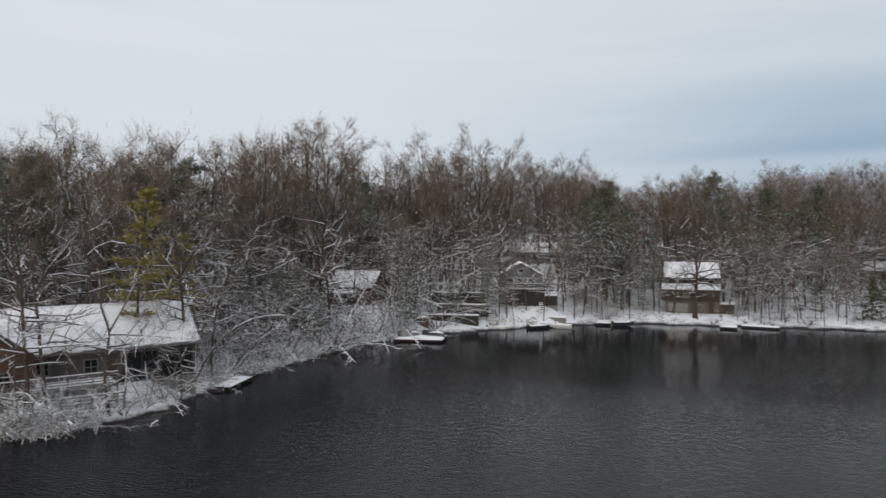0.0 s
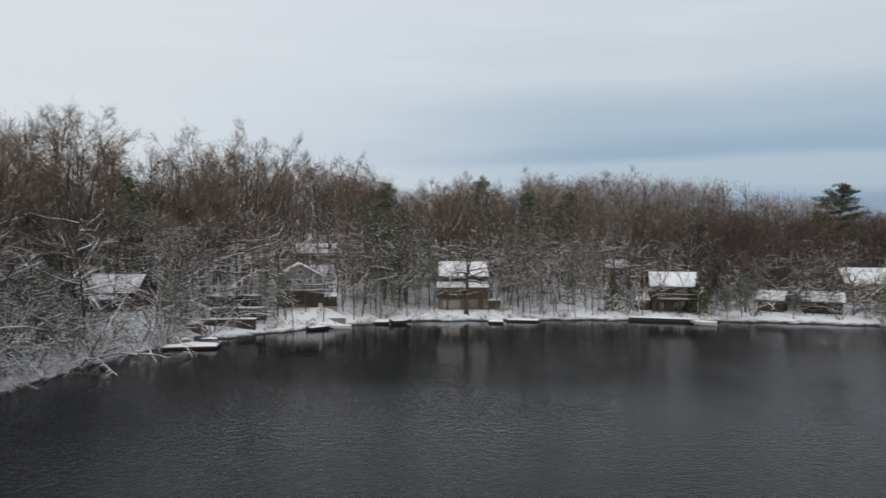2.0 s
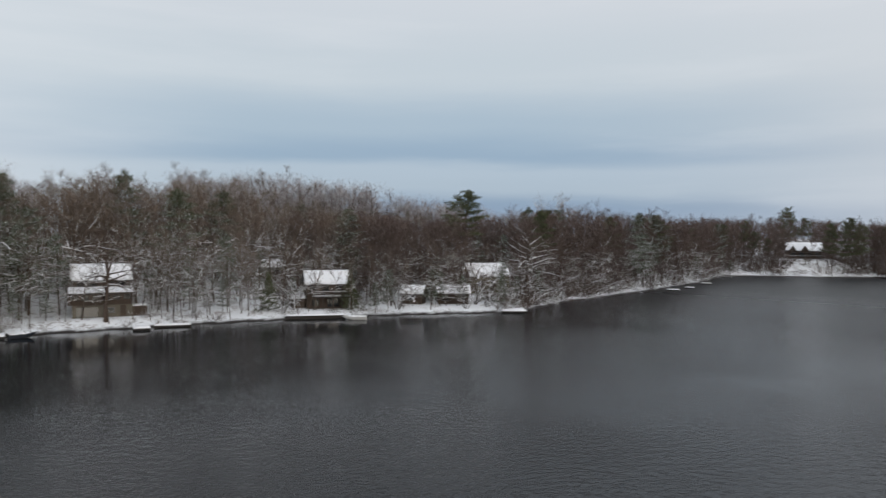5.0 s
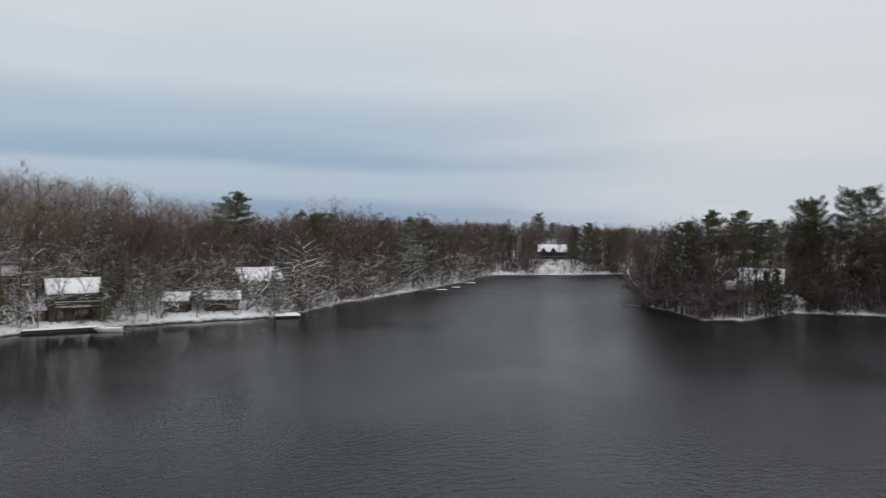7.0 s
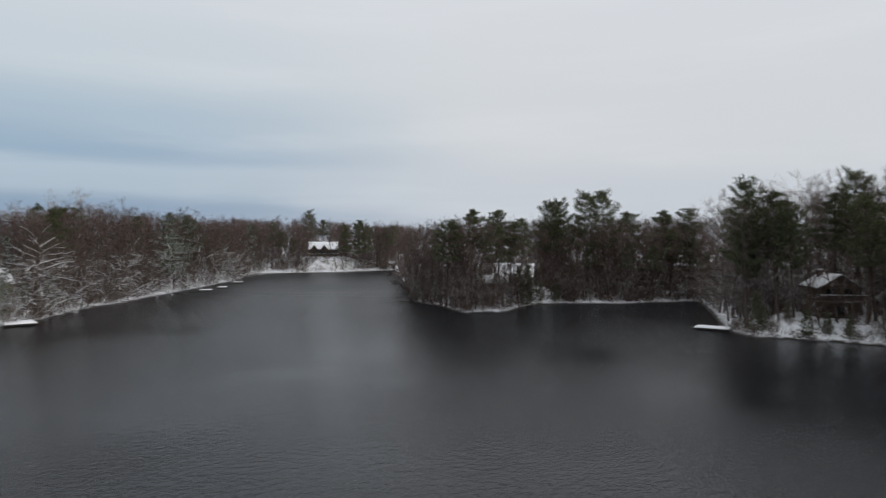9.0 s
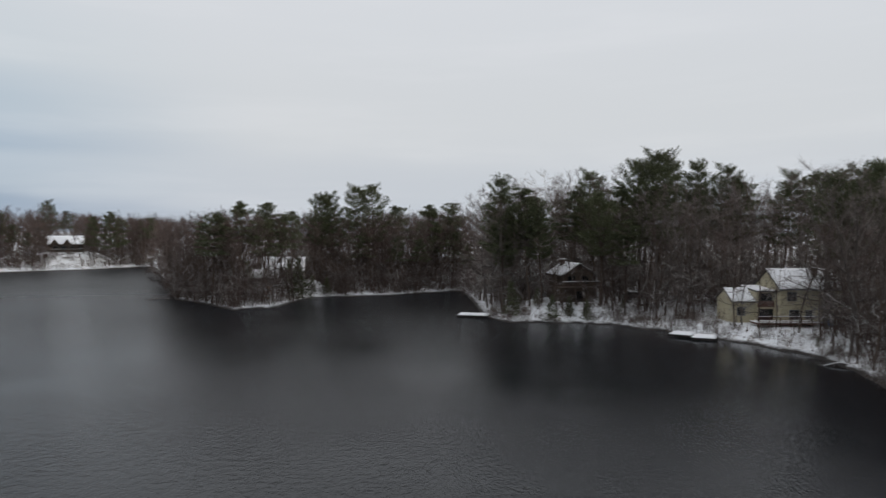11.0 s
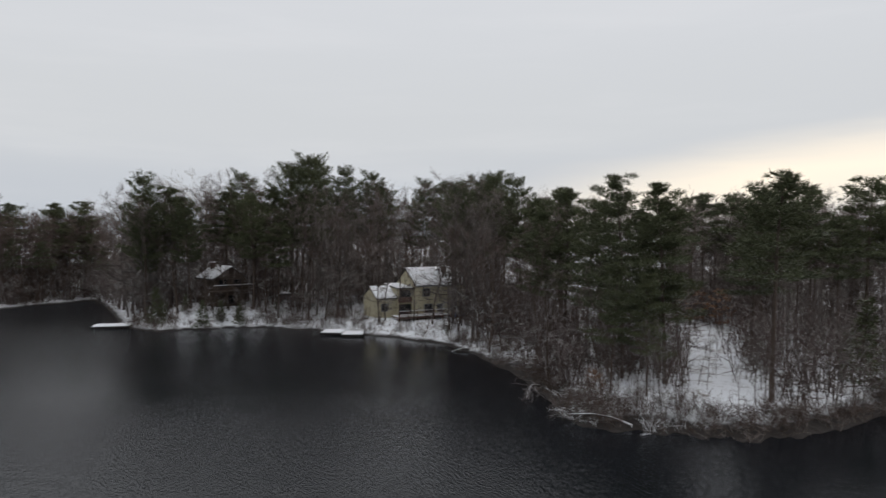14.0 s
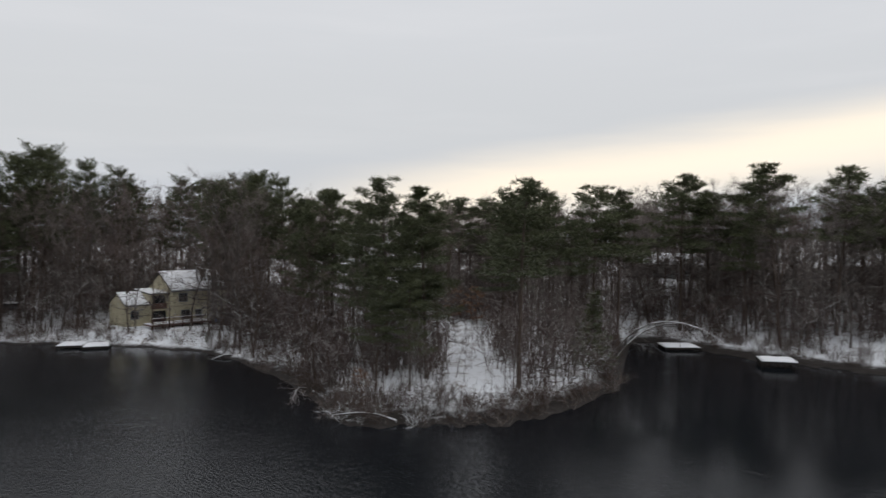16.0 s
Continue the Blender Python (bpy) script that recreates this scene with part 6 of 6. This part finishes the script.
def strewn(name, label, category, models, spots, mats, size, capped, seed, sight=0.12, ridge=False):
    """One sheet of growth that nobody could count: copies of a few models, turned and scaled, in one mesh."""
    rng = random.Random(seed)
    vs, fs, mi, k = [], [], [], 0
    for az, s in spots:
        r = float(shore_r(az)) + s
        x, y = at(az, r)
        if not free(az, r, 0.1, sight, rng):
            continue
        z_, s_ = ground_z(x, y)
        zz = float(z_[0])
        if s_[0] < 1.0:
            continue
        sc = rng.uniform(*size)
        if capped:
            top = EYE + r * math.tan(radians(float(np.interp(az, C_AZ, C_EL)))) * (rng.choice((1.1, 1.0, 0.92)) if ridge else rng.choice((1.05, 1.0, 0.9, 0.75)) * front_share(az))
            sc = min(sc, (top - zz) / 20)
            if sc < 0.3:
                continue
        t = rng.uniform(0, 6.28)
        ca, sa = math.cos(t), math.sin(t)
        for (v, f), slot in zip(models[rng.randrange(len(models))], (0, 1)):
            vs.append(np.stack([x + sc * (v[:, 0] * ca - v[:, 1] * sa), y + sc * (v[:, 0] * sa + v[:, 1] * ca), zz + sc * v[:, 2]], 1))
            fs += [[i + k for i in q] for q in f]
            mi += [slot] * len(f)
            k += len(v)
    return tagged(mesh_object(name, np.concatenate(vs), fs, mats, False, None, mi), label, category, kind="stuff")


def scatter(seed, *zones):
    rng = random.Random(seed)
    return [(rng.uniform(a0, a1), rng.uniform(s0, s1)) for a0, a1, s0, s1, n in zones for i in range(n)]


FAR = [far_tree(1000 + i) for i in range(5)]
BROWN_WOOD = [far_tree(1060 + i, limbs=13, twigs=52, w=0.075, low=0.1) for i in range(5)]
strewn("far_woods", "brown leafless woods behind the open shore", "woods", BROWN_WOOD, scatter(5, (-46, -14, 20, 75, 170), (-14, 16, 34, 95, 200), (16, 43, 20, 90, 260)),
       [BARK, TWIG], (0.7, 1.25), True, 31, 0.03)
strewn("channel_woods", "warm brown leafless woods along the channel", "woods", BROWN_WOOD, scatter(25, (40, 68, 14, 90, 260), (34, 48, 10, 40, 60)), [OAK, DARK_TWIG], (0.7, 1.25), True, 37, 0.03)
strewn("tall_woods", "tall brown leafless woods along the slope", "woods", [far_tree(1040 + i, limbs=14, twigs=84, w=0.045, reach=1.2, loose=0.42) for i in range(4)], scatter(15, (-34.33, -14.14, 26, 70, 34), (-14.14, 14.14, 30, 85, 80), (5.05, 11.11, 58, 105, 20)), [BARK, TWIG], (1.0, 1.7), True, 35, 0.1, True)
strewn("ridge_woods", "leafless woods on the ridge behind the shore, greyed by painted haze", "woods", FAR, scatter(9, (12.12, 47.46, 62, 110, 110), (25.24, 47.46, 60, 100, 110), (46.45, 56.54, 90, 150, 30)), [BARK, HAZE_TWIG], (1.0, 1.45), True, 34, 0.15, True)
POINT_WOOD = [far_tree(1020 + i, twigs=56, w=0.085, reach=1.5, low=0.08) for i in range(5)]
strewn("point_woods", "leafless oak woods with darkened twigs on the points and far shore", "woods", POINT_WOOD, scatter(6, (52.5, 68.66, 14, 120, 170), (48.47, 68.66, 100, 330, 110), (66.64, 79.77, 12, 120, 140), (66.64, 80.78, 80, 420, 120), (77.6, 80.2, 6, 60, 46), (80.27, 105.01, 5, 70, 230)), [OAK, DARK_TWIG], (0.7, 1.2), True, 32)
strewn("south_woods", "grey-brown leafless woods behind the pines, lightened against the backlight", "woods", POINT_WOOD, scatter(26, (105.01, 134, 16, 80, 210), (134, 140, 30, 80, 30), (137.32, 155.49, 34, 100, 34), (155.49, 166.6, 34, 95, 80), (147.92, 154.99, 56, 115, 60), (164.38, 191.84, 16, 80, 190)), [OAK, LIFTED_TWIG], (0.7, 1.2), True, 38)
BUSH = [thicket(1100 + i) for i in range(5)]
strewn("undergrowth", "brown leafless undergrowth with snow between the stems", "undergrowth", BUSH, scatter(7, (-44.43, -4.04, 18, 60, 90), (-4.04, 47.46, 30, 60, 70), (47.46, 68.66, 12, 60, 100), (52.5, 68.66, 8, 60, 130), (32, 60, 9, 50, 170), (66.64, 79.77, 5, 50, 190), (80.27, 105.01, 2, 45, 560), (105.01, 140.35, 12, 55, 360), (137.32, 148.43, 16, 50, 42), (148.43, 154.48, 52, 100, 90), (153.9, 164.58, 5, 55, 70), (138, 148.6, 5, 24, 26), (164.38, 191.84, 9, 60, 330)),
       [OAK, DARK_TWIG], (0.7, 2.1), False, 33, 0.3)

strewn("slope_brush", "frosted leafless brush on the snowy slope", "brush", [(shrub_mesh(980 + i, 1.9, 11, 19),) for i in range(4)], scatter(27, (-34, -17, 1, 5, 80), (-22, 14, 2, 26, 110)), [BRUSH], (0.7, 1.8), False, 39, 0.6)
strewn("far_brush", "brown leafless brush on the far bank", "brush", [(shrub_mesh(990 + i, 1.9, 11, 19),) for i in range(4)], scatter(28, (50.48, 68.66, 1, 9, 76), (69.5, 78.5, 2, 22, 70), (77.5, 79.5, 1, 14, 20)), [BRUSH_BROWN], (0.8, 2.3), False, 40, 0.9)
strewn("shore_brush", "low brown brush and dry stems along the snowy bank", "brush", BUSH, scatter(17, (80.27, 105.01, 1, 6, 110), (105.01, 139.34, 1, 9, 230), (137.32, 149.94, 1, 7, 60), (149.94, 164.58, 1, 6, 50), (164.38, 191.84, 1, 8, 120)), [OAK, BRUSH_BROWN], (0.3, 0.75), False, 36, 0.6)


def fallen(az, r, length, turn, seed, label, mat=None, rise=0.35, bend=-0.75, base=0.25, wob=0.12):
    """A limb that has come down into the water."""
    rng = np.random.default_rng(seed)
    rows, p, d = curve(np.zeros(3), unit(np.array([1.0, 0.1, rise])), length, 8, 0.12, 0.03, rng, bend, wob)
    tb, tt, tr, fine = [], [], [], []
    for j in range(14):
        q, e = along(p, d, min(0.99, 0.3 + 0.05 * j))
        ro, bp, bd = curve(q, unit(e + rng.normal(0, 0.5, 3)), length * 0.28, 3, 0.035, 0.012, rng, -0.2, 0.2)
        fine += ro
        for k_ in range(6):
            b_, od = along(bp, bd, rng.uniform(0.2, 0.99))
            tb.append(b_)
            tt.append(b_ + unit(od + rng.normal(0, 0.6, 3)) * rng.uniform(0.4, 0.9))
            tr.append(0.014)
    f = new("fallen_tree")
    x, y = at(az, r)
    f.matrix_world = pose(x, y, base, 0, 0, -az + turn)
    tagged(f, label, "fallen tree", "fallen trees at the water")
    mesh_object("limb", *tubes(rows, 6), mat or BARK_SNOW, True, f)
    if mat is not OAK:
        tagged(mesh_object("limb_snow", *laid_snow(rows, 0.06 if length > 6 else 0.03), SNOW, True, f), "snow lying along the limb", kind="stuff")
    mesh_object("branchwork", *joined(tubes(fine, 3), spikes(np.array(tb), np.array(tt), tr)), DARK_TWIG if mat else TWIG_SNOW, False, f)


fallen(138.13, 72.5, 7.0, 235, 1, "dark fallen limb hanging into the dark water", OAK)
fallen(145.4, 59.0, 5.5, 150, 2, "snow-dusted broken limb at the point's edge")
fallen(162.46, 84.0, 15.0, 0, 3, "snow-laden trunk arching over the small bay", BARK_SNOW, 3.0, -1.9, 0.8, 0.045)
fallen(163.17, 84.5, 10.5, 4, 4, "snow-laden trunk leaning over the small bay", BARK_SNOW, 1.8, -1.4, 1.2, 0.05)
fallen(-22.5, 62.2, 0.9, 200, 6, "snow-capped limb lying in the water")
fallen(-19.7, 73.0, 13.5, 0, 12, "leaning trunk arching over the shore, laden with snow", BARK_SNOW, 3.0, -1.9, 1.2, 0.045)
fallen(132.27, 95.0, 4.0, 190, 7, "snowy log floating by the bank")
fallen(80.37, 170, 7.0, 175, 8, "dark limb hanging over the channel", OAK)

# kinds that were not planted
for things, natural in KINDS.values():
    for ob in things:
        if ob.name not in USED:
            for child in list(ob.children):
                bpy.data.objects.remove(child)
            bpy.data.objects.remove(ob)
